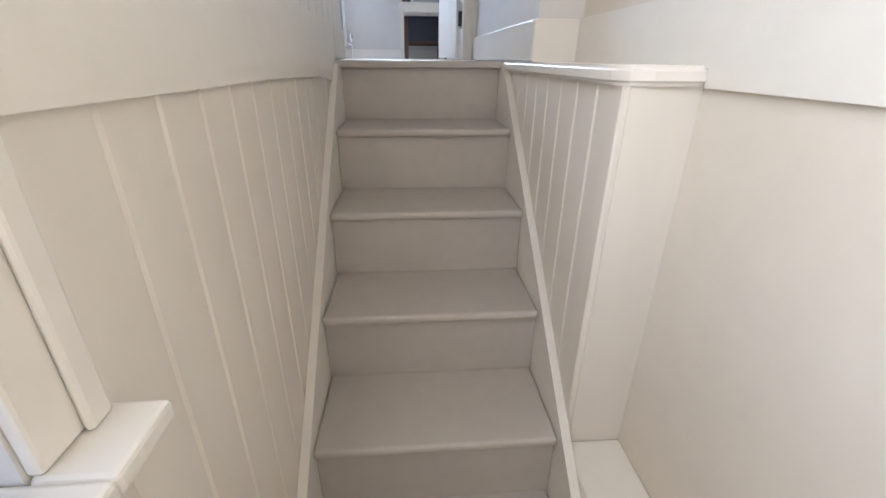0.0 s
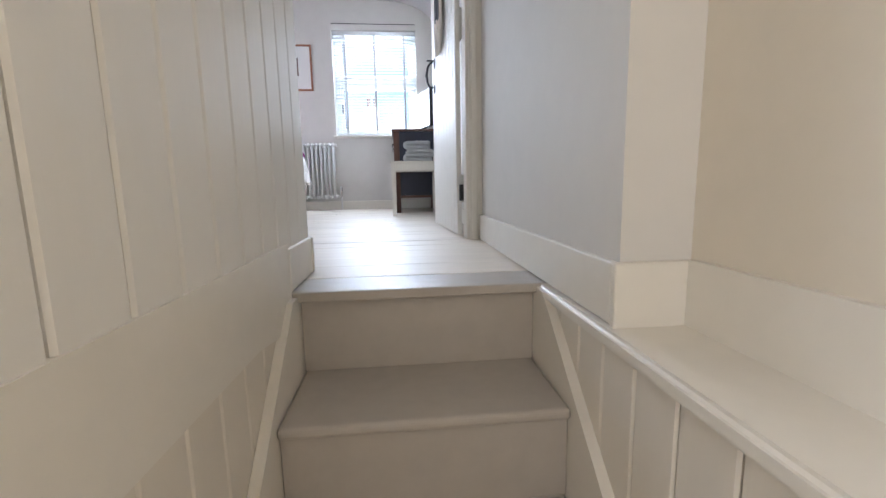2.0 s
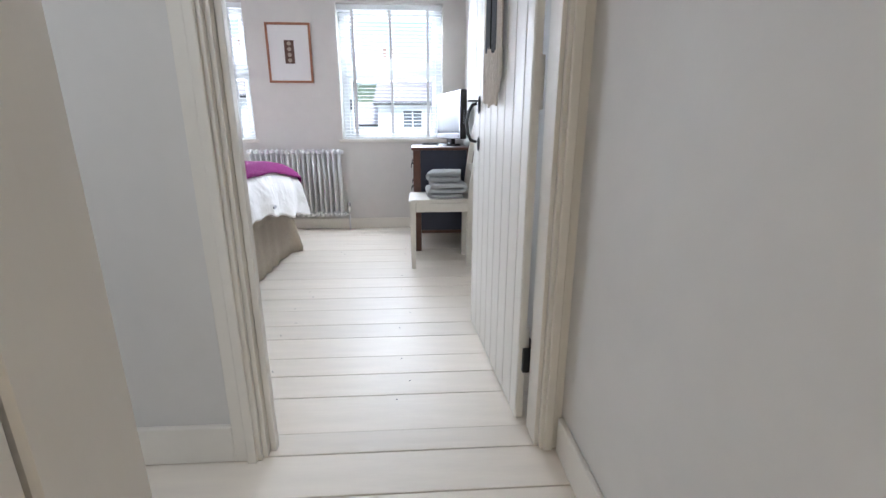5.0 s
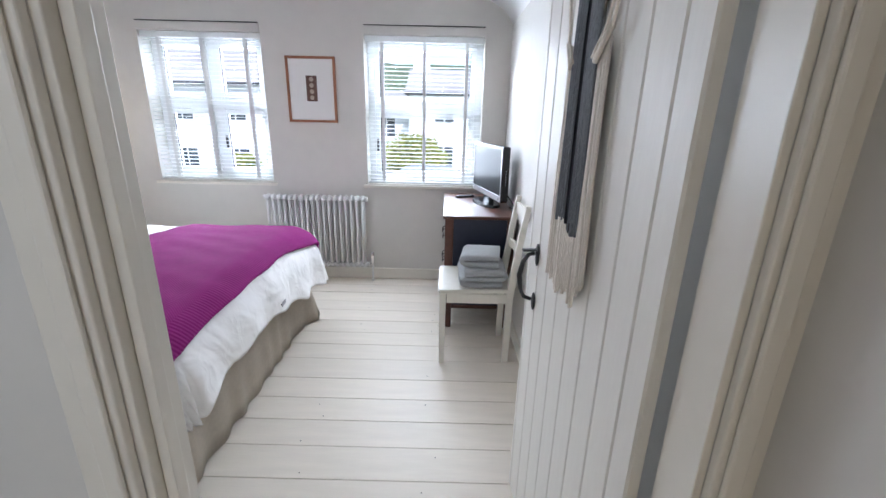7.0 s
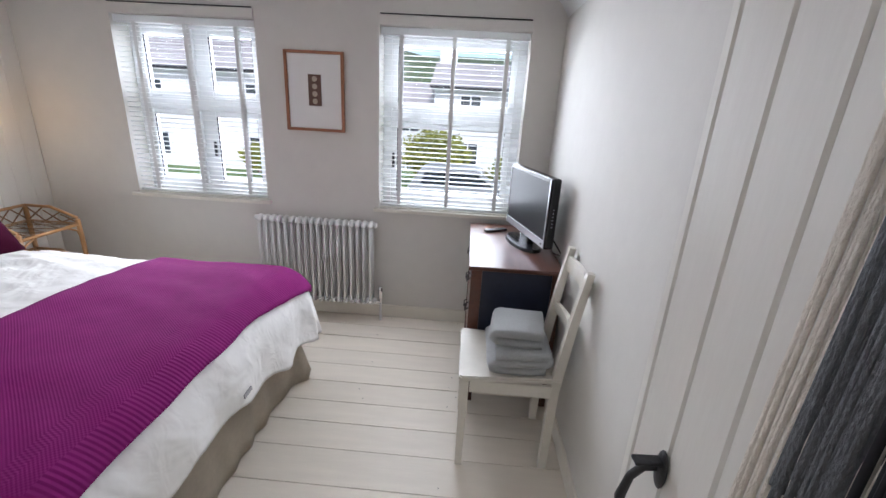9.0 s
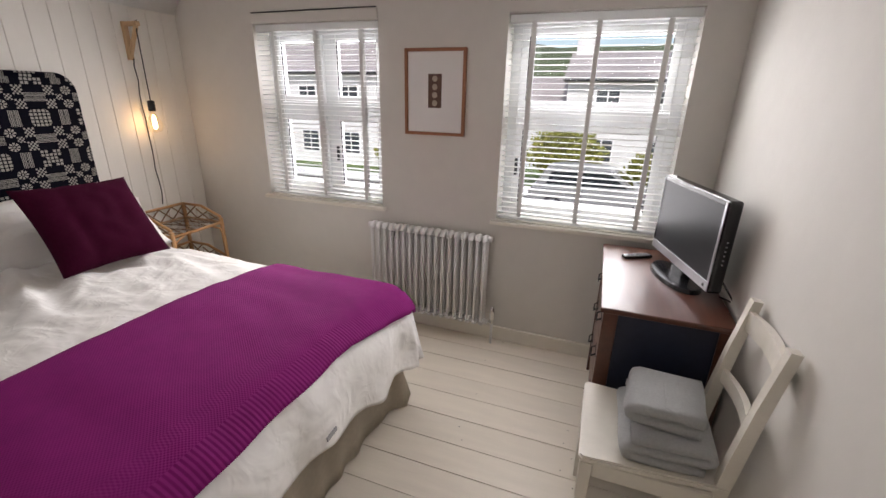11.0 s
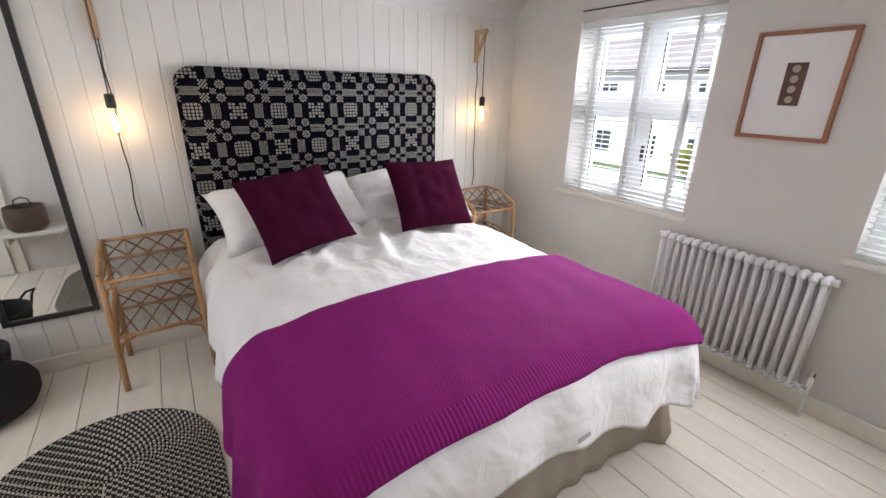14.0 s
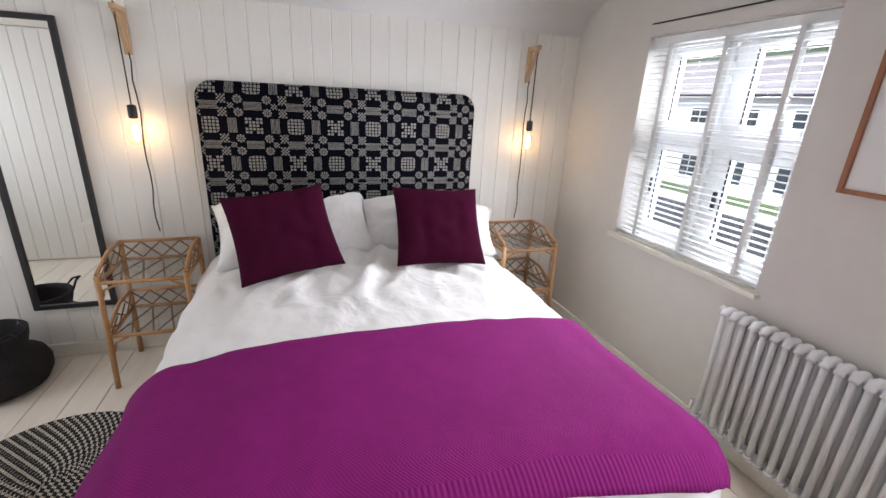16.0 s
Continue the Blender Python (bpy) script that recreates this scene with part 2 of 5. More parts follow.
def tube(bm, pts, r, n=8, cap=True, radii=None):
    """A round bar along pts."""
    pts = [Vector(p) for p in pts]
    rings = []
    up = None
    for i, p in enumerate(pts):
        d = (pts[min(i + 1, len(pts) - 1)] - pts[max(i - 1, 0)]).normalized()
        if up is None:
            up = d.orthogonal().normalized()
        up = (up - d * up.dot(d)).normalized()
        side = d.cross(up)
        rr = radii[i] if radii else r
        rings.append([bm.verts.new(p + (up * math.cos(2 * math.pi * k / n) + side * math.sin(2 * math.pi * k / n)) * rr) for k in range(n)])
    for a, b in zip(rings, rings[1:]):
        for k in range(n):
            bm.faces.new((a[k], a[(k + 1) % n], b[(k + 1) % n], b[k]))
    if cap:
        bm.faces.new(rings[0][::-1])
        bm.faces.new(rings[-1])
    return bm


def prism(bm, outline, axis, a, b):
    """An outline of 2D points swept along an axis from a to b."""
    def put(u, v, w):
        return {"x": (w, u, v), "y": (u, w, v), "z": (u, v, w)}[axis]
    lo = [bm.verts.new(put(u, v, a)) for u, v in outline]
    hi = [bm.verts.new(put(u, v, b)) for u, v in outline]
    n = len(outline)
    for i in range(n):
        bm.faces.new((lo[i], lo[(i + 1) % n], hi[(i + 1) % n], hi[i]))
    bm.faces.new(lo[::-1])
    bm.faces.new(hi)
    bmesh.ops.recalc_face_normals(bm, faces=bm.faces)
    return bm


def lathe(bm, profile, n=24, at=(0, 0, 0)):
    rings = [[bm.verts.new((at[0] + r * math.cos(2 * math.pi * k / n), at[1] + r * math.sin(2 * math.pi * k / n), at[2] + z)) for k in range(n)] for r, z in profile]
    for a, b in zip(rings, rings[1:]):
        for k in range(n):
            bm.faces.new((a[k], a[(k + 1) % n], b[(k + 1) % n], b[k]))
    bm.faces.new(rings[0][::-1])
    bm.faces.new(rings[-1])
    return bm


# ---- plan: the bedroom floor lies at z = 0 ----
XW, XE, YN, YD, YDH = -3.10, 0.44, 5.78, 2.79, 2.70      # head wall, chair wall, window wall, door wall room side and landing side
TOP = 2.30
LOWER = -1.72
WIN = [(-2.425, -1.483, 0.845, 1.985), (-0.692, 0.241, 0.845, 1.985)]

# window wall with two openings
def window_wall():
    xs = [XW - 0.2, WIN[0][0], WIN[0][1], WIN[1][0], WIN[1][1], XE + 0.2]
    bm = bmesh.new()
    for i in range(0, 6, 2):
        box(bm, xs[i], xs[i + 1], YN, YN + 0.28, -0.3, 2.7)
    for x0, x1, z0, z1 in WIN:
        box(bm, x0, x1, YN, YN + 0.28, -0.3, z0)
        box(bm, x0, x1, YN, YN + 0.28, z1, 2.7)
    return structure("wall_north", bm, WALL, "off-white painted plaster wall with two window openings", "wall")


window_wall()
structure("wall_east", boxes((XE, XE + 0.2, YDH, YN, -0.3, 2.7)), WALL, "off-white painted plaster wall beside the door", "wall")
wall_west = structure("wall_west", boxes((XW - 0.2, XW - 0.012, 0.9, YN, -0.3, 2.7)), WALL, "white boarded wall behind the bed", "wall")
# wall of the bedroom door, with its opening
DX0, DX1, DH = -0.460, 0.340, 2.02
structure("wall_door", boxes((-1.08, DX0, YDH, YD, -0.3, 2.7), (DX1, XE, YDH, YD, -0.3, 2.7), (DX0, DX1, YDH, YD, DH, 2.7)), WALL, "off-white painted wall round the bedroom doorway", "wall")
structure("wall_alcove", boxes((-1.16, -1.08, 0.9, YD, -0.3, 2.7)), WALL, "off-white painted wall of the dressing alcove", "wall")
# The window in this wall is unseen, added to light the bedroom's south side.
structure("wall_south", boxes((XW - 0.2, -2.72, 0.8, 0.9, -0.3, 2.7), (-1.58, -1.16, 0.8, 0.9, -0.3, 2.7), (-2.72, -1.58, 0.8, 0.9, -0.3, 0.83), (-2.72, -1.58, 0.8, 0.9, 1.97, 2.7)), WALL, "off-white painted wall with an opening for the added window", "wall")
unseen_window = structure("window_5", boxes((-2.72, -2.66, 0.82, 0.87, 0.83, 1.97), (-1.64, -1.58, 0.82, 0.87, 0.83, 1.97), (-2.66, -1.64, 0.82, 0.87, 0.83, 0.89), (-2.66, -1.64, 0.82, 0.87, 1.91, 1.97), (-2.18, -2.12, 0.82, 0.87, 0.89, 1.91), bevel=0.004), UPVC, "unseen white window added to brighten the alcove", "window")
for xa in (-2.66, -2.12):
    part("pane", boxes((xa, xa + 0.48, 0.842, 0.848, 0.89, 1.91)), GLASS, unseen_window).visible_shadow = False
# landing and stair walls
HX, SX = 0.40, 0.535      # landing wall, stair wall
structure("wall_landing", boxes((HX, 0.8, 1.40, YDH, -0.3, 2.7)), WALL, "white painted plaster wall of the landing", "wall")
structure("wall_stair_east", boxes((SX, 0.8, -1.3, 1.3995, LOWER, 2.7)), CREAM, "cream painted plaster wall over the stair shelf", "wall")
partition = structure("wall_partition", boxes((-0.40, -0.275, 0.22, 2.005, LOWER, 2.7)), WALL, "cream boarded partition beside the stairs", "wall")
structure("wall_stair_west", boxes((-0.62, -0.275, -1.3, -0.75, LOWER, 2.7), (-0.62, -0.275, -0.75, 0.22, LOWER, -0.293), (-0.62, -0.275, -0.75, 0.22, 1.45, 2.7), (-0.62, -0.4005, 0.22, 0.42, LOWER, 2.7)), WALL, "cream wall with the stair window", "wall")
structure("wall_stair_south", boxes((-0.40, 0.8, -1.4, -1.3, LOWER, 2.7)), WALL, "cream painted wall at the foot of the stairs", "wall")
# Unseen; the recess is lengthened so the added rooflight spreads evenly.
structure("wall_landing_west", boxes((-1.08, -0.6205, 0.57, 0.65, -0.3, 2.7), (-0.6205, -0.4005, 0.57, 0.65, -0.3, 2.7), (-1.16, -1.0805, 0.57, 0.8995, -0.3, 2.7)), WALL, "unseen off-white wall closing the landing recess", "wall")
structure("floor_lower", boxes((-0.4, 0.8, -1.4, 2.0, LOWER - 0.1, LOWER)), PLANK, "pale painted floor at the foot of the stairs", "floor")

# ceilings
def coved_ceiling():
    """Flat in the middle, rounded down to the head wall and the chair wall; over the alcove it stops at the alcove wall."""
    bm = bmesh.new()
    east, west = [], []
    for k in range(9):
        a = math.pi / 2 * k / 8
        east.append((XE + 0.01 - 0.55 * (1 - math.cos(a)), 2.02 + (TOP - 2.02) * math.sin(a)))
        west.append((XW - 0.02 + 0.55 * (1 - math.cos(a)), 1.985 + (TOP - 1.985) * math.sin(a)))
    prism(bm, east + west[::-1] + [(XW - 0.2, 2.75), (XE + 0.2, 2.75)], "y", 2.745, YN + 0.02)
    return prism(bm, [(-1.12, TOP)] + west[::-1] + [(XW - 0.2, 2.75), (-1.12, 2.75)], "y", 0.85, 2.7445)


structure("ceiling", coved_ceiling(), CEIL, "white bedroom ceiling with rounded sloping sides", "ceiling", True)
structure("ceiling_landing", boxes((-1.1, 0.8, -1.4, 0.85, TOP + 0.05, TOP + 0.15), (-0.46, 0.8, 0.85, 1.63, TOP + 0.05, TOP + 0.15), (-1.1, -1.02, 0.85, 1.63, TOP + 0.05, TOP + 0.15), (-1.1, 0.8, 1.63, YDH, TOP + 0.05, TOP + 0.15)), CEIL, "white landing ceiling with an opening cut for the added rooflight", "ceiling")
# The unseen roof, cut through above the added rooflight.
structure("roof", boxes((XW - 0.4, 1.0, -1.6, 0.85, 2.76, 2.86), (XW - 0.4, -1.02, 0.85, 1.63, 2.76, 2.86), (-0.46, 1.0, 0.85, 1.63, 2.76, 2.86), (XW - 0.4, 1.0, 1.63, 6.3, 2.76, 2.86)), SLATE, "grey slate roof over the house", "roof")
# No rooflight is known here; it is added to brighten the landing recess.
rooflight = structure("window_4", boxes((-1.02, -0.98, 0.85, 1.63, 2.46, 2.88), (-0.50, -0.46, 0.85, 1.63, 2.46, 2.88), (-0.98, -0.50, 0.85, 0.89, 2.46, 2.88), (-0.98, -0.50, 1.59, 1.63, 2.46, 2.88)), UPVC, "unseen white rooflight added to brighten the landing", "window")
part("pane", boxes((-0.98, -0.50, 0.89, 1.59, 2.80, 2.806)), GLASS, rooflight).visible_shadow = False

# floor void under the planks
structure("floor", boxes((XW, XE, YD, YN, -0.12, -0.02), (XW, -1.16, 0.9, YD, -0.12, -0.02), (-1.08, HX, 1.917, YDH, -0.12, -0.021), (-1.08, -0.4005, 0.65, 1.917, -0.12, -0.021)), UNDER, "painted floorboards with dark joints", "floor")
floor_ob = bpy.data.objects["floor"]


# ---- skirting and door casing ----
def skirting(name, rows, label="cream painted skirting board"):
    return structure(name, boxes(*rows, bevel=0.004), TRIM, label, "skirting board")


skirting("baseboard_north", [(XW, XE, YN - 0.018, YN, 0.003, 0.10)])
skirting("baseboard_east", [(XE - 0.014, XE, YD + 0.08, YN - 0.02, 0.003, 0.10)])
skirting("baseboard_west", [(XW, XW + 0.018, 0.95, YN - 0.02, 0.003, 0.09)])
skirting("baseboard_door", [(-1.06, DX0 - 0.07, YD, YD + 0.016, 0.003, 0.10)])
skirting("baseboard_landing", [(HX - 0.016, HX, 1.40, YDH - 0.03, 0.003, 0.118), (HX - 0.016, SX - 0.001, 1.384, 1.3995, -0.004, 0.118)])
skirting("baseboard_recess", [(-1.06, DX0 - 0.07, YDH - 0.018, YDH, 0.003, 0.118), (-0.275, -0.259, 1.75, 2.005, 0.003, 0.112), (-0.40, -0.255, 2.0055, 2.02, 0.003, 0.112)])


def architrave(y, out):
    """A moulded casing of three boards round the door opening."""
    bm = bmesh.new()
    w, s = 0.072, 1 if out > 0 else -1
    for x0, x1, xi in ((DX0 - w, DX0, DX0), (DX1, DX1 + w, DX1)):
        a, b = sorted((y, y + s * 0.016))
        box(bm, x0, min(x1, HX + 0.02), a, b, 0.0, DH + w, 0.003)
        c, d = sorted((y + s * 0.0165, y + s * 0.026))
        lo, hi = (x0 + 0.035, x1 - 0.010) if xi == DX0 else (x0 + 0.010, x1 - 0.035)
        box(bm, lo, hi, c, d, 0.0, DH + w * 0.6, 0.004)
    a, b = sorted((y, y + s * 0.016))
    box(bm, DX0 + 0.0005, DX1 - 0.0005, a, b, DH, DH + w, 0.003)
    return bm


structure("trim_door_landing", architrave(YDH, -1), TRIM, "cream moulded door architrave on the landing", "door frame")
structure("trim_door_room", architrave(YD, 1), TRIM, "cream moulded door architrave in the bedroom", "door frame")
structure("trim_door_lining", boxes((DX0 - 0.001, DX0 + 0.012, YDH, YD, 0, DH), (DX1 - 0.012, DX1 + 0.001, YDH, YD, 0, DH), (DX0 + 0.0125, DX1 - 0.0125, YDH, YD, DH - 0.012, DH + 0.001), (DX0 + 0.0125, DX0 + 0.03, YDH + 0.02, YD - 0.045, 0, DH - 0.0125), bevel=0.002), TRIM, "cream painted door lining", "door frame")
structure("trim_threshold", boxes((DX0, DX1, YDH, YD, -0.02, 0.002), bevel=0.002), PLANK, "pale painted door threshold", "threshold")


# ---- stairs ----
RISE, GO = 0.2165, 0.2525
stairs = thing("staircase", "steep painted staircase with grey-cream treads and cream strings", "staircase")
stairs["kind"] = "structure"
for k in range(8):
    y, z = 1.752 - GO * k, -RISE * k
    bm = box(bmesh.new(), -0.246, 0.362, y + 0.022, y + 0.040, z - RISE + 0.001, z - 0.0265)
    part("riser", bm, STEP, stairs)
    deep = 0.30 if k else 0.10
    bm = box(bmesh.new(), -0.247 if k else -0.2745, 0.363 if k else 0.3995, y, y + (deep if k else 0.1645), z - 0.026, z, 0.010 if k else 0.004, 3)
    part("tread", bm, STEP, stairs)


def string(x0, x1):
    """A sloping string board whose top edge runs a little over the nosings."""
    s = RISE / GO
    y1, y0 = 1.80, -0.28
    top = lambda y: (y - 1.752) * s + 0.03
    out = [(y1, min(top(y1), -0.012)), (1.752 - 0.05, -0.012), (y0, top(y0)), (y0, top(y0) - 0.36), (y1, top(y1) - 0.40)]
    return prism(bmesh.new(), out, "x", x0, x1)


part("string", string(-0.270, -0.2475), TRIM, stairs)
part("string", string(0.3635, 0.386), TRIM, stairs)

# ---- stair boarding and shelf ----
shelf = thing("stair_shelf", "cream painted shelf with a worn rounded nosing over the stair boarding", "shelf")
shelf["kind"] = "structure"
bm = bmesh.new()
prism(bm, [(0.366, 1.752), (0.366, 0.83), (0.370, 0.79), (0.388, 0.756), (0.43, 0.746), (SX - 0.002, 0.744), (SX - 0.002, 1.396), (0.402, 1.396), (0.402, 1.752)], "z", -0.034, 0.0)
bmesh.ops.bevel(bm, geom=[e for e in bm.edges if abs(e.verts[0].co.z - e.verts[1].co.z) < 1e-5], offset=0.009, segments=3, affect='EDGES')
part("shelf_board", bm, TRIM, shelf)
stair_wall = structure("wall_stair_return", boxes((0.400, SX - 0.001, 0.765, 1.75, LOWER, -0.034)), STAIR_BOARD, "cream boarded wall under the stair shelf", "wall")
structure("stair_ledge", boxes((0.3865, SX - 0.001, -1.3, 0.764, LOWER, -0.90), bevel=0.006), TRIM, "cream painted ledge beside the lower stairs", "ledge")
structure("stair_fascia_east", prism(bmesh.new(), [(0.742, -0.036), (0.742, -0.004), (1.3835, -0.004), (1.3835, 0.120), (-1.3, 0.120), (-1.3, -0.036)], "x", SX - 0.016, SX - 0.0005), TRIM, "cream painted fascia board on the stair wall", "fascia board")
structure("stair_fascia_west", prism(bmesh.new(), [(1.752, -0.09), (1.5, -0.05), (1.0, -0.033), (0.22, -0.028), (0.22, 0.128), (1.752, 0.125)], "x", -0.274, -0.262), TRIM, "cream painted fascia board along the partition", "fascia board")
structure("stair_window_sill", boxes((-0.58, -0.212, -0.749, 0.2195, -0.292, -0.270), (-0.2745, -0.212, 0.2195, 0.299, -0.292, -0.270), bevel=0.005), TRIM, "cream painted window sill in the stair wall", "window sill")
structure("stair_window_casing", boxes((-0.275, -0.262, 0.222, 0.297, -0.269, -0.029), (-0.2615, -0.253, 0.262, 0.288, -0.269, -0.029), bevel=0.004), TRIM, "cream moulded window casing in the stair wall", "window casing")
window_s = structure("window_3", boxes((-0.61, -0.57, -0.75, -0.70, -0.27, 1.45), (-0.61, -0.57, 0.17, 0.22, -0.27, 1.45), (-0.61, -0.57, -0.70, 0.17, -0.27, -0.22), (-0.61, -0.57, -0.70, 0.17, 1.40, 1.45)), UPVC, "white window lighting the stairs", "window")
pane = part("pane", boxes((-0.592, -0.588, -0.70, 0.17, -0.22, 1.40)), GLASS, window_s)
pane.visible_shadow = False


# ---- windows and blinds ----
def lamp_in(name, x, y, z, sx, sy, rot, watts, color=(1, 1, 1), spread=180):
    ob = new(name, bpy.data.lights.new(name, 'AREA'))
    ob.data.shape, ob.data.size, ob.data.size_y, ob.data.energy, ob.data.color = 'RECTANGLE', sx, sy, watts, color
    ob.data.spread = radians(spread)
    ob.matrix_basis = pose(x, y, z, *rot)
    return ob


def pvc_window(i, mullions, transom):
    x0, x1, z0, z1 = WIN[i]
    y0, y1 = YN + 0.15, YN + 0.21
    f = 0.055
    w = structure(f"window_{i + 1}", boxes((x0, x0 + f, y0, y1, z0, z1), (x1 - f, x1, y0, y1, z0, z1), (x0 + f, x1 - f, y0, y1, z0, z0 + f), (x0 + f, x1 - f, y0, y1, z1 - f, z1), bevel=0.003), UPVC, "white framed window with clear panes behind a blind", "window")
    part("transom", boxes((x0 + f, x1 - f, y0 + 0.004, y1 - 0.004, transom - 0.04, transom + 0.04), bevel=0.004), UPVC, w)
    xs = [x0 + f] + mullions + [x1 - f]
    for m in mullions:
        part("mullion", boxes((m - 0.035, m + 0.035, y0 + 0.006, y1 - 0.006, z0 + f, transom - 0.0405), (m - 0.035, m + 0.035, y0 + 0.006, y1 - 0.006, transom + 0.0405, z1 - f), bevel=0.004), UPVC, w)
    for a, b in zip(xs, xs[1:]):
        a2, b2 = a + (0.035 if a in mullions else 0), b - (0.035 if b in mullions else 0)
        for lo, hi in ((z0 + f, transom - 0.04), (transom + 0.04, z1 - f)):
            s = 0.042
            sash = part("sash", boxes((a2 + 0.002, a2 + s, y0 - 0.012, y1 - 0.02, lo + 0.002, hi - 0.002), (b2 - s, b2 - 0.002, y0 - 0.012, y1 - 0.02, lo + 0.002, hi - 0.002), (a2 + s, b2 - s, y0 - 0.012, y1 - 0.02, lo + 0.002, lo + s), (a2 + s, b2 - s, y0 - 0.012, y1 - 0.02, hi - s, hi - 0.002), bevel=0.004), UPVC, w)
            part("gasket", boxes((a2 + s, a2 + s + 0.008, y0 - 0.006, y0, lo + s, hi - s), (b2 - s - 0.004, b2 - s, y0 - 0.006, y0, lo + s, hi - s)), GASKET, sash, "black rubber gasket")
            p = part("pane", boxes((a2 + s, b2 - s, y0 + 0.008, y0 + 0.014, lo + s, hi - s)), GLASS, sash)
            p.visible_shadow = False
            if lo < 1.2:
                part("handle", boxes((a2 + 0.012, a2 + 0.030, y0 - 0.030, y0 - 0.012, (lo + hi) / 2 - 0.05, (lo + hi) / 2 + 0.05), bevel=0.004), GASKET, sash, "dark window handle")
    structure(f"window_sill_{i + 1}", boxes((x0 - 0.03, x1 + 0.03, YN - 0.04, YN - 0.001, z0 - 0.026, z0 - 0.002), (x0 + 0.001, x1 - 0.001, YN - 0.002, y0, z0 - 0.001, z0 + 0.003), bevel=0.004), TRIM, "white painted window sill", "window sill")


pvc_window(0, [-1.955], 1.46)
pvc_window(1, [], 1.46)
for i in (0, 1):
    x0, x1, z0, z1 = WIN[i]
    for z in (z0 + 0.30, z1 - 0.28):
        lamp_in("window_light", (x0 + x1) / 2, YN - 0.15, z, x1 - x0 - 0.02, 0.46, (-66, 0, 0), WINDOW_WATTS, (0.97, 0.99, 1.0), 160)
    lamp_in("window_sky_light", (x0 + x1) / 2, YN + 0.50, (z0 + z1) / 2 + 0.28, 1.2, 1.25, (-66, 0, 0), SKY_WATTS, (0.95, 0.98, 1.0), 170)
lamp_in("stair_window_light", -0.285, -0.265, 0.70, 1.4, 0.9, (0, -90, 0), STAIR_WATTS, (1.0, 0.84, 0.64))
# Fill lamp in the added alcove window.
lamp_in("alcove_fill_light", -2.15, 0.905, 1.40, 1.1, 1.1, (90, 0, 0), ALCOVE_FILL_WATTS, (0.97, 0.99, 1.0))
# Fill lamp of the added rooflight, for the dark landing walls.
lamp_in("landing_fill", -0.74, 1.24, TOP + 0.16, 0.5, 0.70, (0, 0, 0), ROOF_FILL_WATTS, (0.97, 0.99, 1.0))

slat_mesh = None


def venetian(i):
    x0, x1, z0, z1 = WIN[i]
    w = x1 - x0 - 0.012
    b = thing("venetian_blind", "white slatted venetian blind lowered over the window, slats open", "blind", "bedroom window blinds", pose((x0 + x1) / 2, YN + 0.038, z0))
    h = z1 - z0
    part("headrail", box(bmesh.new(), -w / 2, w / 2, -0.02, 0.03, h - 0.045, h - 0.003, 0.004), BLIND, b)
    part("bottom_rail", box(bmesh.new(), -w / 2, w / 2, -0.024, 0.024, 0.008, 0.024, 0.004), BLIND, b)
    bm = bmesh.new()
    n = 5
    top, low = [], []
    for k in range(n):
        y = -0.0145 + 0.029 * k / (n - 1)
        z = 0.002 * (1 - (y / 0.0145) ** 2) + y * 0.03
        top.append((y, z + 0.0011)), low.append((y, z - 0.0011))
    prism(bm, top + low[::-1], "x", -w / 2, w / 2)
    me = mesh_of("slat", bm, BLIND)
    count = 34
    for k in range(count):
        s = new("slat", me)
        s.parent = b
        s.matrix_basis = pose(0, 0, 0.045 + (h - 0.11) * k / (count - 1))
    for u in (-0.36, 0.0, 0.36):
        part("tape", boxes((u * w - 0.012, u * w + 0.012, -0.0165, -0.0152, 0.02, h - 0.04)), TAPE, b, "cloth ladder tape")
        part("tape", boxes((u * w - 0.012, u * w + 0.012, 0.0152, 0.0165, 0.02, h - 0.04)), TAPE, b, "cloth ladder tape")
    v = thing("blind_pelmet", "flat white pelmet board above the window", "pelmet", "bedroom window pelmets", pose((x0 + x1) / 2, YN, z1))
    part("board", box(bmesh.new(), -w / 2 - 0.006, w / 2 + 0.006, -0.012, 0.0, 0.004, 0.058, 0.002), WALL, v)
    # A black bar stands in for the shadow line above the board.
    part("rod", tube(bmesh.new(), [(-w / 2, -0.008, 0.065), (w / 2, -0.008, 0.065)], 0.0035, 6), IRON, v, "dark line drawn for the shadow gap over the pelmet")


venetian(0)
venetian(1)


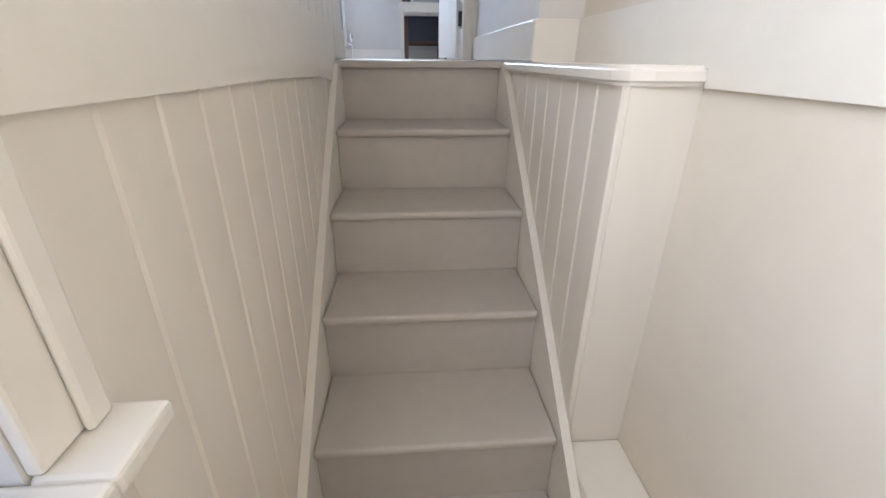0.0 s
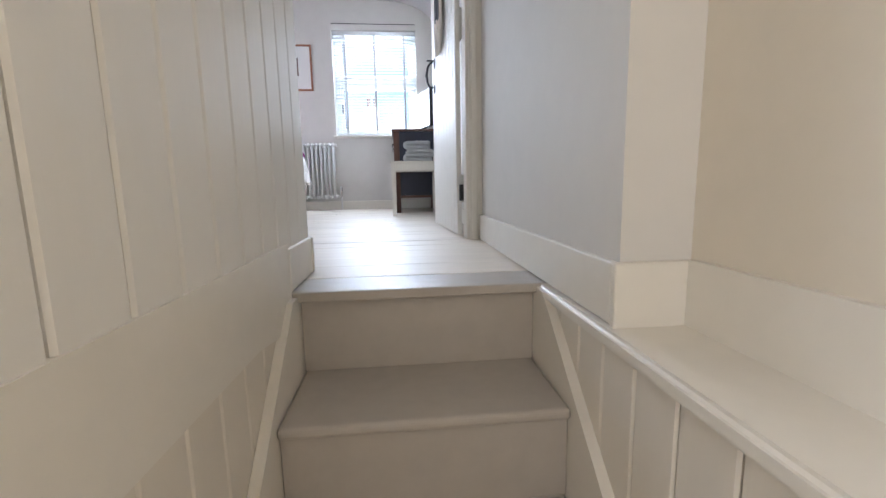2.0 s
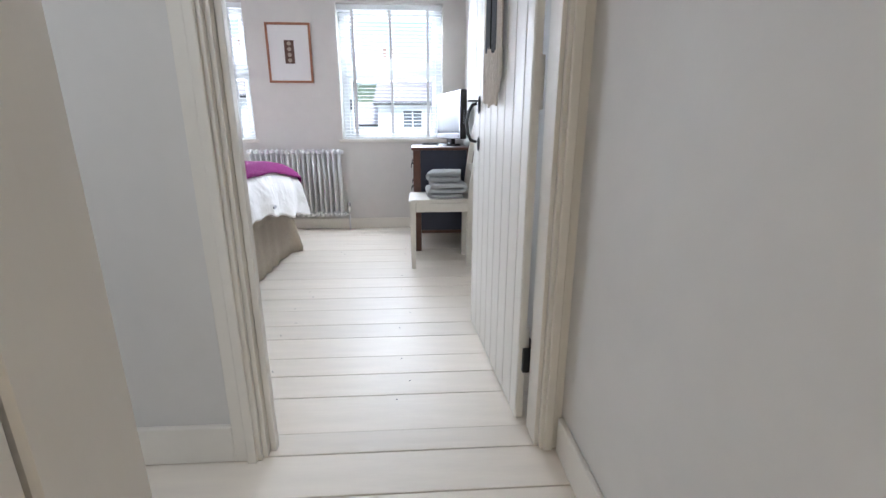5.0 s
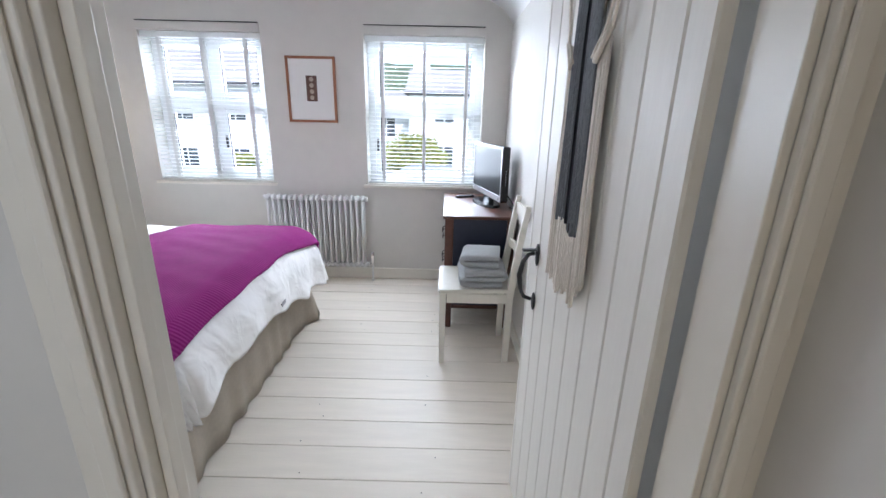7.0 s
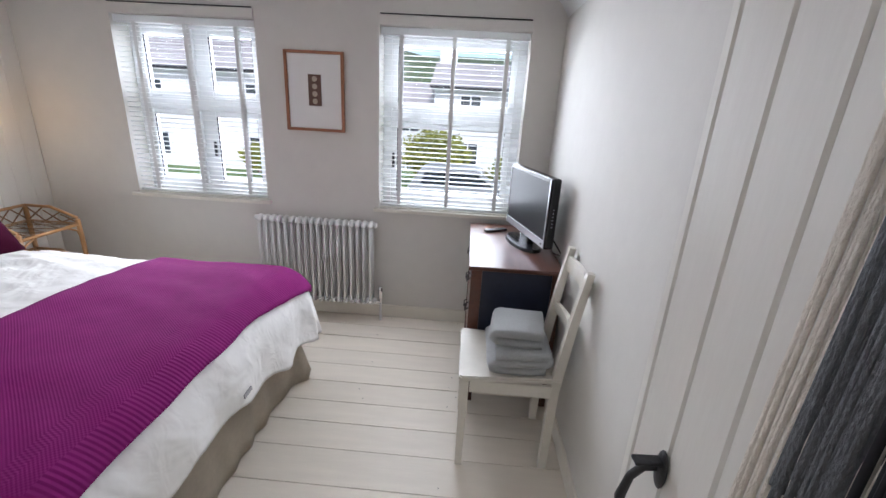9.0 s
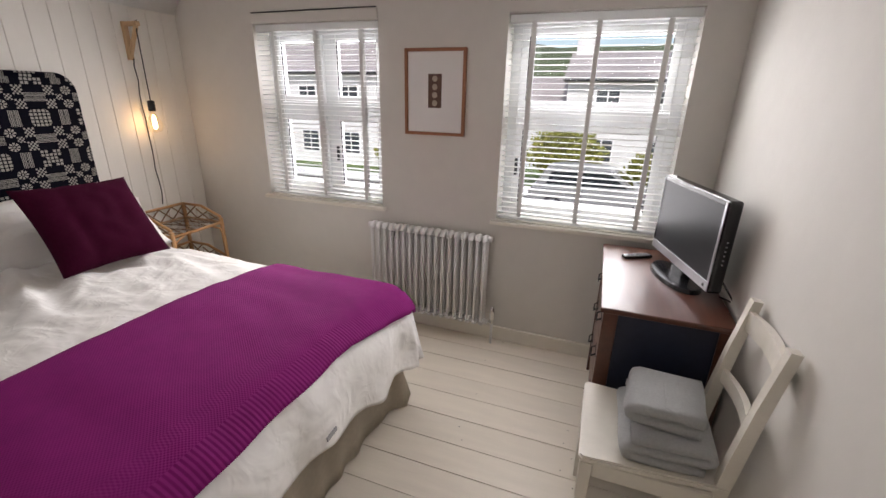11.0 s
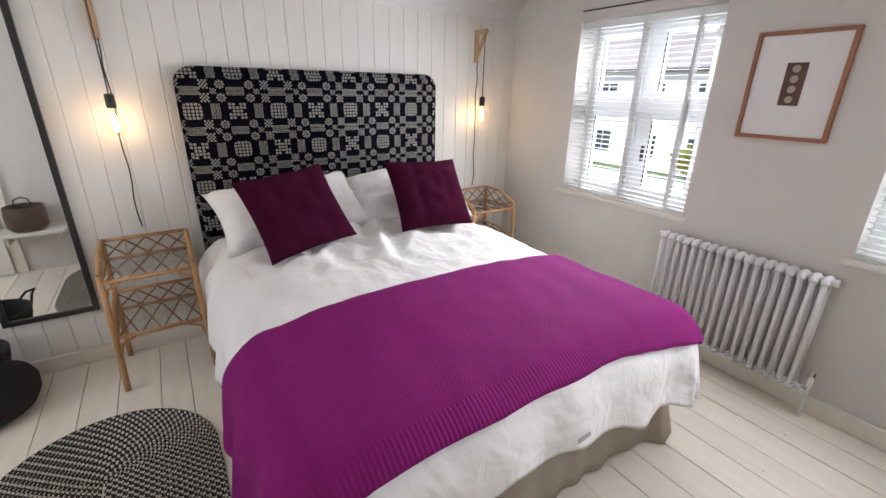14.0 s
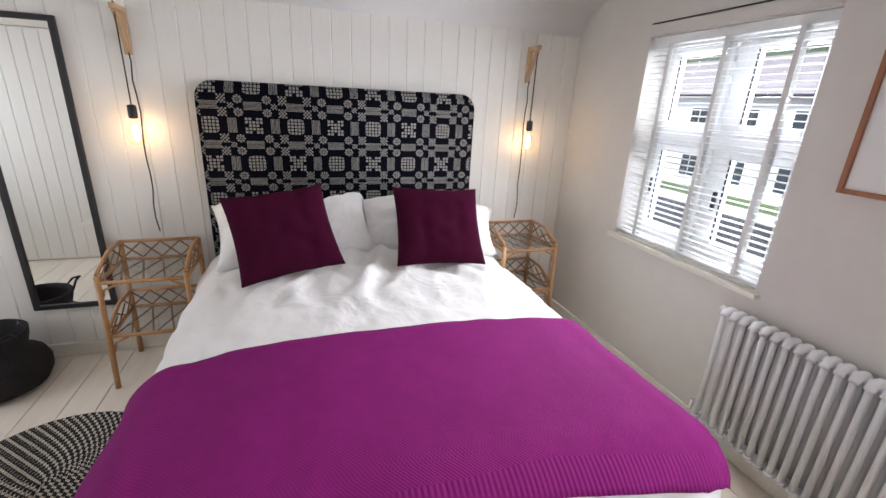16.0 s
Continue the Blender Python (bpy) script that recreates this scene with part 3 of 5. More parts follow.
# ---- radiator ----
def radiator():
    r = thing("radiator", "white enamelled column radiator fixed under the windows", "radiator", at=pose(-1.535, 5.705, 0.135))
    n, pitch, h = 18, 0.0462, 0.62
    bm = bmesh.new()
    for y in (-0.03, 0.03):
        tube(bm, [(0, y, 0.03), (0, y, h - 0.03)], 0.0125, 10)
    for z0, s in ((0.0, 1), (h, -1)):
        pts = [(0, -0.036 * math.cos(a), z0 + s * (0.036 - 0.024 * math.sin(a))) for a in [math.pi * k / 8 for k in range(9)]]
        tube(bm, pts, 0.017, 10)
        tube(bm, [(-0.0231, 0, z0 + s * 0.022), (0.0231, 0, z0 + s * 0.022)], 0.016, 10)
    me = mesh_of("column", bm, RAD, True)
    for k in range(n):
        c = new("column", me)
        c.parent = r
        c.matrix_basis = pose(pitch * (k + 0.5), 0, 0)
    for z in (0.022, h - 0.022):
        for x in (-0.008, n * pitch + 0.008):
            part("end_plug", tube(bmesh.new(), [(x - 0.008, 0, z), (x + 0.008, 0, z)], 0.018, 10), RAD, r)
    x = n * pitch + 0.045
    part("valve", tube(bmesh.new(), [(x - 0.04, 0, 0.02), (x, 0, 0.02), (x, 0, 0.05)], 0.010, 8), CHROME, r, "chrome valve body")
    part("valve_head", lathe(bmesh.new(), [(0.012, 0.04), (0.017, 0.05), (0.017, 0.10), (0.013, 0.135), (0.006, 0.14)], 14, (x, 0, 0)), CHROME, r, "chrome thermostatic valve head", True)
    part("pipe", tube(bmesh.new(), [(x, 0, 0.02), (x, 0, -0.13)], 0.0085, 8), RAD, r)
    part("pipe", tube(bmesh.new(), [(-0.03, 0, 0.02), (-0.035, 0, -0.13)], 0.0085, 8), RAD, r)
    part("valve", tube(bmesh.new(), [(0.0, 0, 0.02), (-0.03, 0, 0.02), (-0.032, 0, 0.075)], 0.011, 8), CHROME, r, "chrome lockshield valve")
    for x in (0.15, 0.65):
        for z in (0.06, h - 0.09):
            part("wall_bracket", boxes((x, x + 0.02, 0.0, 0.075, z, z + 0.03)), RAD, r)


radiator()


# ---- picture ----
def picture():
    p = thing("picture", "square-mounted print in a reddish oak frame hung between the windows", "picture", at=pose(-1.108, YN, 1.579))
    w, h, f = 0.384, 0.488, 0.018
    part("frame", boxes((-w / 2, -w / 2 + f, -0.026, -0.001, -h / 2, h / 2), (w / 2 - f, w / 2, -0.026, -0.001, -h / 2, h / 2), (-w / 2 + f, w / 2 - f, -0.0255, -0.001, -h / 2, -h / 2 + f), (-w / 2 + f, w / 2 - f, -0.0255, -0.001, h / 2 - f, h / 2), bevel=0.002), OAKFRAME, p, "reddish oak frame")
    part("mount", boxes((-w / 2 + f, w / 2 - f, -0.012, -0.003, -h / 2 + f, h / 2 - f)), MOUNT, p, "white mount board")
    art = part("print", boxes((-0.042, 0.042, -0.0145, -0.0121, -0.085, 0.105)), PRINT, p, "narrow brown print with four pale discs")
    for k in range(4):
        bm = bmesh.new()
        bmesh.ops.create_cone(bm, cap_ends=True, segments=20, radius1=0.017, radius2=0.016, depth=0.002)
        part("disc", bm, PRINTDOT, art, at=pose(0, -0.0156, -0.058 + 0.0455 * k, 90))


picture()


# ---- bedroom door ----
DOOR = pose(0.297, 2.815, 0.012, 0, 0, 3.7)


def bedroom_door():
    d = thing("boarded_door", "cream ledged and boarded door standing wide open", "door", at=DOOR)
    d["kind"] = "structure"
    d.name = "door_1"
    c, y = 0.005, 0.0
    for w in (0.067, *[0.0965] * 7, 0.0255):
        bm = bmesh.new()
        prism(bm, [(0.0, c), (c * 0.9, 0.0005), (0.024, 0.0005), (0.024, w - 0.0005), (c * 0.9, w - 0.0005), (0.0, w - c)], "z", 0.0, 1.99)
        part("board", bm, BOARD, d, at=pose(0, y, 0))
        y += w
    for z in (0.16, 0.95, 1.74):
        part("ledge", boxes((0.0245, 0.045, 0.03, 0.73, z, z + 0.14), bevel=0.004), BOARD, d)
    for z in (0.2, 1.79):
        part("hinge", boxes((0.0455, 0.05, -0.02, 0.4, z + 0.03, z + 0.06), bevel=0.001), IRON, d, "black iron strap hinge")
    part("hinge_leaf", boxes((0.012, 0.05, -0.016, -0.002, 0.17, 0.25), bevel=0.002), IRON, d, "black iron hinge leaf")
    h = part("latch", tube(bmesh.new(), [(-0.012, 0.65, 1.005), (-0.03, 0.655, 1.0), (-0.044, 0.66, 0.975), (-0.052, 0.662, 0.93), (-0.046, 0.66, 0.885), (-0.035, 0.655, 0.86), (-0.012, 0.65, 0.853)], 0.006, 8, radii=[0.006, 0.007, 0.007, 0.0085, 0.007, 0.007, 0.006]), IRON, d, "black iron thumb latch", True)
    for z, a in ((1.0, 0.036), (0.845, 0.03)):
        bm = bmesh.new()
        bmesh.ops.create_uvsphere(bm, u_segments=12, v_segments=8, radius=1)
        bmesh.ops.scale(bm, vec=(0.005, 0.017, a), verts=bm.verts)
        part("plate", bm, IRON, h, at=pose(-0.004, 0.65, z), smooth=True)
    part("thumb_press", boxes((-0.05, 0.0, 0.642, 0.662, 1.012, 1.018), bevel=0.002), IRON, h)
    return d


bedroom_door()


def macrame():
    """A wall hanging of cream cords and two grey tassels on looped cords."""
    m = thing("macrame_hanging", "cream macrame hanging with dark grey tassels on the open door", "wall hanging", at=DOOR @ pose(0, 0.022, 0))
    rng = random.Random(4)

    def strands(name, material, label, y0, y1, ztop, zbot, count, r, x, skew=0.0, drop=None):
        bm = bmesh.new()
        for k in range(count):
            f = (k + 0.5) / count
            y = y0 + (y1 - y0) * f
            zb = zbot + rng.uniform(-0.025, 0.02) + (drop(f) if drop else 0)
            xx = x - rng.uniform(0, r * 2)
            yb = y + skew + rng.uniform(-0.006, 0.006)
            zt = ztop(f) if callable(ztop) else ztop
            pts = [(xx, y, zt), (xx - 0.004, (y + yb) / 2 + rng.uniform(-0.003, 0.003), (zt + zb) / 2), (xx - 0.002, yb, zb)]
            tube(bm, pts, r, 6, radii=[r, r, r * 1.15])
        return tagged(part(name, bm, material, m, label, True), kind="stuff")
    part("rod", tube(bmesh.new(), [(-0.022, 0.10, 1.93), (-0.022, 0.62, 1.93)], 0.009, 10), PINE, m, "wooden hanging rod")
    for top, a, b in ((0.500, 0.462, 0.425), (0.165, 0.232, 0.288)):
        s = 1 if a > 0.3 else -1
        pts = [(-0.022, top - 0.03 * s, 1.93), (-0.024, top, 1.72), (-0.024, a + 0.008 * s, 1.60), (-0.026, a, 1.565), (-0.027, b, 1.515)]
        part("looped_cord", tube(bmesh.new(), pts, 0.0038, 8), CREAMY, m, "cream looped cord", True)
        part("looped_cord", tube(bmesh.new(), [(x - 0.003, y - 0.013 * s, z + 0.004) for x, y, z in pts], 0.0035, 8), CREAMY, m, "cream looped cord", True)
        part("wrapped_knot", tube(bmesh.new(), [(-0.026, a, 1.565), (-0.028, (a + b) / 2, 1.538), (-0.028, b, 1.510)], 0.0062, 8), CREAMY, m, "wrapped cream knot", True)
    strands("cord_fringe", CREAMY, "cream cotton cords with frayed ends", 0.424, 0.468, lambda f: 1.515 + 0.05 * f, 1.015, 12, 0.0036, -0.012, 0.016)
    strands("cord_fringe", CREAMY, "cream cotton cords with frayed ends", 0.252, 0.300, lambda f: 1.555 - 0.045 * f, 1.03, 16, 0.0036, -0.012, -0.015, lambda f: 0.05 - 0.05 * f)
    strands("cord_fringe", CREAMY, "cream cotton cords with frayed ends", 0.290, 0.424, 1.5, 1.0, 30, 0.0036, -0.009, 0.0)
    strands("tassel", GREYYARN, "dark grey wool tassel", 0.360, 0.415, 1.92, 1.185, 40, 0.0034, -0.014, 0.022)
    strands("tassel", GREYYARN, "dark grey wool tassel", 0.294, 0.343, 1.92, 1.17, 40, 0.0034, -0.014)
    strands("tassel", DARKYARN, "near-black wool tassel", 0.335, 0.368, 1.92, 1.165, 16, 0.0034, -0.012)


macrame()


# ---- chest of drawers, television ----
def dresser():
    x0, x1, y0, y1, zt = -0.035, 0.422, 4.882, 5.690, 0.80
    d = thing("chest_of_drawers", "dark mahogany chest of drawers with a navy end panel", "chest of drawers")
    part("top", box(bmesh.new(), x0 - 0.014, x1, y0 - 0.016, y1 + 0.014, zt - 0.022, zt, 0.006, 3), MAHOG, d, "polished mahogany top")
    for y in (y0, y1 - 0.05):
        for x in (x0, x1 - 0.055):
            part("post", box(bmesh.new(), x, x + 0.055, y, y + 0.05, 0.0, zt - 0.0225, 0.003), MAHOG, d)
    for y in (y0 + 0.008, y1 - 0.03):
        part("end_panel", boxes((x0 + 0.0555, x1 - 0.0555, y, y + 0.018, 0.17, zt - 0.0225)), NAVY, d, "dark navy painted end panel")
        part("end_rail", box(bmesh.new(), x0 + 0.0555, x1 - 0.0555, y - 0.004, y + 0.022, 0.145, 0.169, 0.002), MAHOG, d)
    part("back_panel", boxes((x1 - 0.02, x1 - 0.008, y0 + 0.051, y1 - 0.051, 0.17, zt - 0.0225)), MAHOG, d)
    z = 0.18
    for h in (0.215, 0.19, 0.165):
        dr = part("drawer", box(bmesh.new(), x0 + 0.004, x0 + 0.024, y0 + 0.054, y1 - 0.054, z, z + h - 0.008, 0.004), MAHOG, d)
        for y in (y0 + 0.17, y1 - 0.17):
            part("drop_handle", tube(bmesh.new(), [(x0 + 0.002, y - 0.035, z + h / 2 + 0.01), (x0 - 0.014, y - 0.036, z + h / 2), (x0 - 0.016, y, z + h / 2 - 0.025), (x0 - 0.014, y + 0.036, z + h / 2), (x0 + 0.002, y + 0.035, z + h / 2 + 0.01)], 0.004, 6), IRON, dr, "black drop handle")
            part("back_plate", boxes((x0 + 0.001, x0 + 0.0035, y - 0.045, y + 0.045, z + h / 2 - 0.002, z + h / 2 + 0.024), bevel=0.001), IRON, dr)
        z += h


dresser()


def television():
    t = thing("television", "small flat television with silver lower bezel on the mahogany chest", "television", at=pose(0.262, 5.315, 0.80, 0, 0, 15))
    w, z0, z1 = 0.58, 0.055, 0.425
    part("casing", box(bmesh.new(), -0.004, 0.05, -w / 2, w / 2, z0, z1, 0.012, 3), TVBLACK, t, "glossy black casing")
    part("back_hump", box(bmesh.new(), 0.05, 0.085, -w * 0.36, w * 0.36, z0 + 0.03, z1 - 0.05, 0.015, 3), TVBLACK, t)
    part("screen", boxes((-0.0055, -0.0042, -w / 2 + 0.022, w / 2 - 0.022, z0 + 0.05, z1 - 0.022)), SCREEN, t, "blank grey screen")
    part("bezel", box(bmesh.new(), -0.008, -0.0042, -w / 2 + 0.006, w / 2 - 0.006, z0 + 0.006, z0 + 0.046, 0.0015), TVSILVER, t, "silver lower bezel")
    part("bezel", box(bmesh.new(), -0.0075, -0.0042, -w / 2 + 0.006, -w / 2 + 0.020, z0 + 0.047, z1 - 0.006, 0.0015), TVSILVER, t, "silver side bezel")
    part("bezel", box(bmesh.new(), -0.0075, -0.0042, w / 2 - 0.020, w / 2 - 0.006, z0 + 0.047, z1 - 0.006, 0.0015), TVBLACK, t)
    part("bezel", box(bmesh.new(), -0.0075, -0.0042, -w / 2 + 0.0205, w / 2 - 0.0205, z1 - 0.020, z1 - 0.006, 0.0015), TVBLACK, t)
    for k in range(6):
        part("button", boxes((0.020, 0.026, -w / 2 - 0.0015, -w / 2 + 0.001, z0 + 0.12 + 0.018 * k, z0 + 0.125 + 0.018 * k)), TVSILVER, t)
    part("neck", box(bmesh.new(), 0.0, 0.04, -0.06, 0.06, 0.012, z0 + 0.02, 0.006), TVBLACK, t)
    bm = bmesh.new()
    bmesh.ops.create_cone(bm, cap_ends=True, segments=40, radius1=1, radius2=0.93, depth=0.016)
    bmesh.ops.scale(bm, vec=(0.085, 0.19, 1), verts=bm.verts)
    part("foot", bm, TVBLACK, t, "oval black foot", at=pose(0.0, 0, 0.009))
    part("logo", boxes((-0.0088, -0.0081, -w / 2 + 0.03, -w / 2 + 0.045, z0 + 0.018, z0 + 0.03)), TVBLACK, t)
    part("power_cable", tube(bmesh.new(), [(0.06, -0.2, 0.12), (0.10, -0.24, 0.05), (0.125, -0.26, 0.006), (0.10, -0.2, 0.005)], 0.004, 6), TVBLACK, t)


television()
rc = thing("remote_control", "slim black remote control lying on the chest", "remote control", at=pose(0.115, 5.53, 0.801, 0, 0, -62))
part("body", box(bmesh.new(), -0.02, 0.02, -0.075, 0.075, 0, 0.016, 0.005), TVBLACK, rc)
for k in range(6):
    part("button", boxes((-0.010, 0.010, -0.05 + 0.018 * k, -0.04 + 0.018 * k, 0.0155, 0.0172)), GASKET, rc)


# ---- chair with towels ----
def chair():
    c = thing("dining_chair", "cream painted wooden chair with a curved ladder back", "chair")
    x0, x1, y0, y1, zs = -0.065, 0.345, 4.422, 4.842, 0.475
    bm = bmesh.new()
    prism(bm, [(x0 + 0.012, y0), (x1 + 0.02, y0 + 0.03), (x1 + 0.02, y1 - 0.03), (x0 + 0.012, y1), (x0, y1 - 0.012), (x0, y0 + 0.012)], "z", zs - 0.024, zs)
    bmesh.ops.bevel(bm, geom=[e for e in bm.edges if abs(e.verts[0].co.z - e.verts[1].co.z) < 1e-5], offset=0.006, segments=2, affect='EDGES')
    part("seat", bm, CHAIRP, c)
    for y in (y0 + 0.004, y1 - 0.042):
        part("leg", tube(bmesh.new(), [(x0 + 0.026, y + 0.019, 0), (x0 + 0.026, y + 0.019, zs - 0.025)], 0.024, 4, radii=[0.021, 0.027]), CHAIRP, c)
    for y, s in ((y0 + 0.05, 1), (y1 - 0.05, -1)):
        bm = bmesh.new()
        prism(bm, [(x1 - 0.02, 0), (x1 + 0.015, 0), (x1 + 0.02, 0.42), (x1 + 0.055, 0.75), (x1 + 0.083, 0.955), (x1 + 0.055, 0.957), (x1 + 0.022, 0.76), (x1 - 0.018, 0.45)], "y", y - 0.017, y + 0.017)
        part("back_post", bm, CHAIRP, c)
    for z, h in ((0.885, 0.07), (0.665, 0.05)):
        bm = bmesh.new()
        n = 8
        f = (z - 0.44) / 0.5
        xb = x1 + 0.005 + 0.062 * f
        outer, inner = [], []
        for k in range(n + 1):
            u = k / n
            y = y0 + 0.067 + (y1 - y0 - 0.134) * u
            bow = 0.022 * math.sin(math.pi * u)
            outer.append((min(xb + 0.008 + bow, 0.436), y)), inner.append((xb - 0.008 + bow * 0.8, y))
        prism(bm, outer + inner[::-1], "z", z - h / 2, z + h / 2)
        part("back_rail", bm, CHAIRP, c)
    part("apron", box(bmesh.new(), x0 + 0.048, x1 - 0.019, y0 + 0.012, y0 + 0.03, zs - 0.082, zs - 0.0245, 0.002), CHAIRP, c)
    part("apron", box(bmesh.new(), x0 + 0.048, x1 - 0.019, y1 - 0.03, y1 - 0.012, zs - 0.082, zs - 0.0245, 0.002), CHAIRP, c)
    part("apron", box(bmesh.new(), x0 + 0.012, x0 + 0.03, y0 + 0.046, y1 - 0.046, zs - 0.082, zs - 0.0245, 0.002), CHAIRP, c)


chair()


def towel(label, at, w, d, layers, t):
    """A folded towel: one thick sheet folded to and fro, with a soft edge."""
    ob = thing("folded_towel", label, "towel", "towels on the chair", at)
    path = []
    for k in range(layers):
        z = t * (k + 0.5)
        a, b = (-w / 2, w / 2) if k % 2 else (w / 2, -w / 2)
        path += [(a, z), (a * 0.5 + b * 0.5, z), (b, z)]
        if k < layers - 1:
            s = 1 if b > 0 else -1
            path += [(b + s * t * 0.38, z + t * 0.2), (b + s * t * 0.48, z + t * 0.5), (b + s * t * 0.38, z + t * 0.8)]
    bm = bmesh.new()
    ny = 14
    rows = []
    for j in range(ny + 1):
        y = -d / 2 + d * j / ny
        end = 1 - 0.25 * max(0, abs(2 * j / ny - 1) - 0.8) / 0.2
        ring = []
        left, right = [], []
        for i, (x, z) in enumerate(path):
            x2, z2 = path[min(i + 1, len(path) - 1)]
            x1, z1 = path[max(i - 1, 0)]
            dx, dz = x2 - x1, z2 - z1
            l = math.hypot(dx, dz) or 1
            nx, nz = -dz / l, dx / l
            wob = 0.003 * noise.noise((x * 9, y * 9, z * 20))
            sag = 0.006 * math.sin(y * 14 + z * 9)
            hh = t * 0.47 * end
            left.append(bm.verts.new((x + nx * hh + sag, y + wob, z + nz * hh + wob)))
            right.append(bm.verts.new((x - nx * hh + sag, y + wob, z - nz * hh + wob)))
        rows.append(left + right[::-1])
    m = len(rows[0])
    for a, b in zip(rows, rows[1:]):
        for k in range(m):
            bm.faces.new((a[k], a[(k + 1) % m], b[(k + 1) % m], b[k]))
    half = m // 2
    for r in (rows[0], rows[-1]):
        for k in range(half - 1):
            bm.faces.new((r[k], r[k + 1], r[m - 2 - k], r[m - 1 - k]))
    bmesh.ops.recalc_face_normals(bm, faces=bm.faces)
    part("cloth", bm, TOWEL, ob, smooth=True)
    part("woven_band", boxes((-w * 0.1, -w * 0.1 + 0.012, -d / 2 + 0.02, d / 2 - 0.02, layers * t - 0.0015, layers * t + 0.002), (w * 0.12, w * 0.12 + 0.006, -d / 2 + 0.02, d / 2 - 0.02, layers * t - 0.0015, layers * t + 0.002)), TOWEL, ob)
    return ob


towel("grey cotton bath towel folded on the chair seat", pose(0.190, 4.615, 0.476, 0, 0, 3), 0.215, 0.31, 3, 0.034)
towel("grey cotton hand towel folded on top of another towel", pose(0.195, 4.625, 0.579, 0, 0, -4), 0.195, 0.235, 2, 0.038)


# ---- bed ----
BX0, BX1, BY0, BY1, BZ = -3.0, -0.99, 3.40, 4.945, 0.668


def drape(x, y, lift=0.0):
    """Folds a flat sheet point over the edges of the mattress and ruffles it."""
    r = 0.20
    rx1, ry0, ry1 = BX1 - 0.09, BY0 + 0.07, BY1 - 0.045
    qx, qy = min(x, rx1), min(max(y, ry0), ry1)
    vx, vy = x - qx, y - qy
    d = math.hypot(vx, vy)
    ux, uy = (vx / d, vy / d) if d > 1e-9 else (0, 0)
    arc = r * math.pi / 2
    if d < arc:
        out, down = r * math.sin(d / r), r * (1 - math.cos(d / r))
    else:
        out, down = r + 0.10 * (d - arc), r + (d - arc) * 0.98
    both = abs(ux * uy)
    puff = 0.048 * math.sin(math.pi * min(1, max(0, (qy - ry0) / (ry1 - ry0)))) ** 0.6
    n1 = noise.noise((x * 2.3, y * 2.3, 0.3)) * 0.014
    n2 = noise.noise((x * 5.5 + y * 3, y * 7.5, 3.1)) * 0.007
    hang = max(0, d - r * 0.6)
    ripple = math.sin((x * uy - y * ux) * 19 + 3 * noise.noise((x * 2, y * 2, 9))) * 0.10 * min(1, hang * 2.4) * (0.5 + 0.2 * both) * (0.5 + abs(noise.noise((x * 1.7, y * 1.7, 21))) * 1.6)
    out += ripple * (0.6 if d > 0 else 0)
    z = BZ + puff + n1 + n2 - down + lift
    return Vector((qx + ux * (out + lift), qy + uy * (out + lift), z))


def sheet(xa, xb, ya, yb, step, lift, thick, wrinkle=None, shape=None):
    bm = bmesh.new()
    uvl = bm.loops.layers.uv.new("UVMap")
    nx, ny = int((xb - xa) / step), int((yb - ya) / step)
    top = []
    uv = {}
    for i in range(nx + 1):
        row = []
        for j in range(ny + 1):
            x, y = xa + (xb - xa) * i / nx, ya + (yb - ya) * j / ny
            p = (x, y)
            if shape:
                x, y = shape(x, y)
            v = drape(x, y, lift)
            if wrinkle:
                v.z += wrinkle(x, y)
            bv = bm.verts.new(v)
            uv[bv] = (xb - p[0], p[1])
            row.append(bv)
        top.append(row)
    fs = []
    for i in range(nx):
        for j in range(ny):
            f = bm.faces.new((top[i][j], top[i + 1][j], top[i + 1][j + 1], top[i][j + 1]))
            fs.append(f)
            for lp in f.loops:
                lp[uvl].uv = uv[lp.vert]
    bmesh.ops.recalc_face_normals(bm, faces=bm.faces)
    if sum(f.normal.z for f in bm.faces) < 0:
        bmesh.ops.reverse_faces(bm, faces=bm.faces)
    bmesh.ops.solidify(bm, geom=fs, thickness=thick)
    return bm


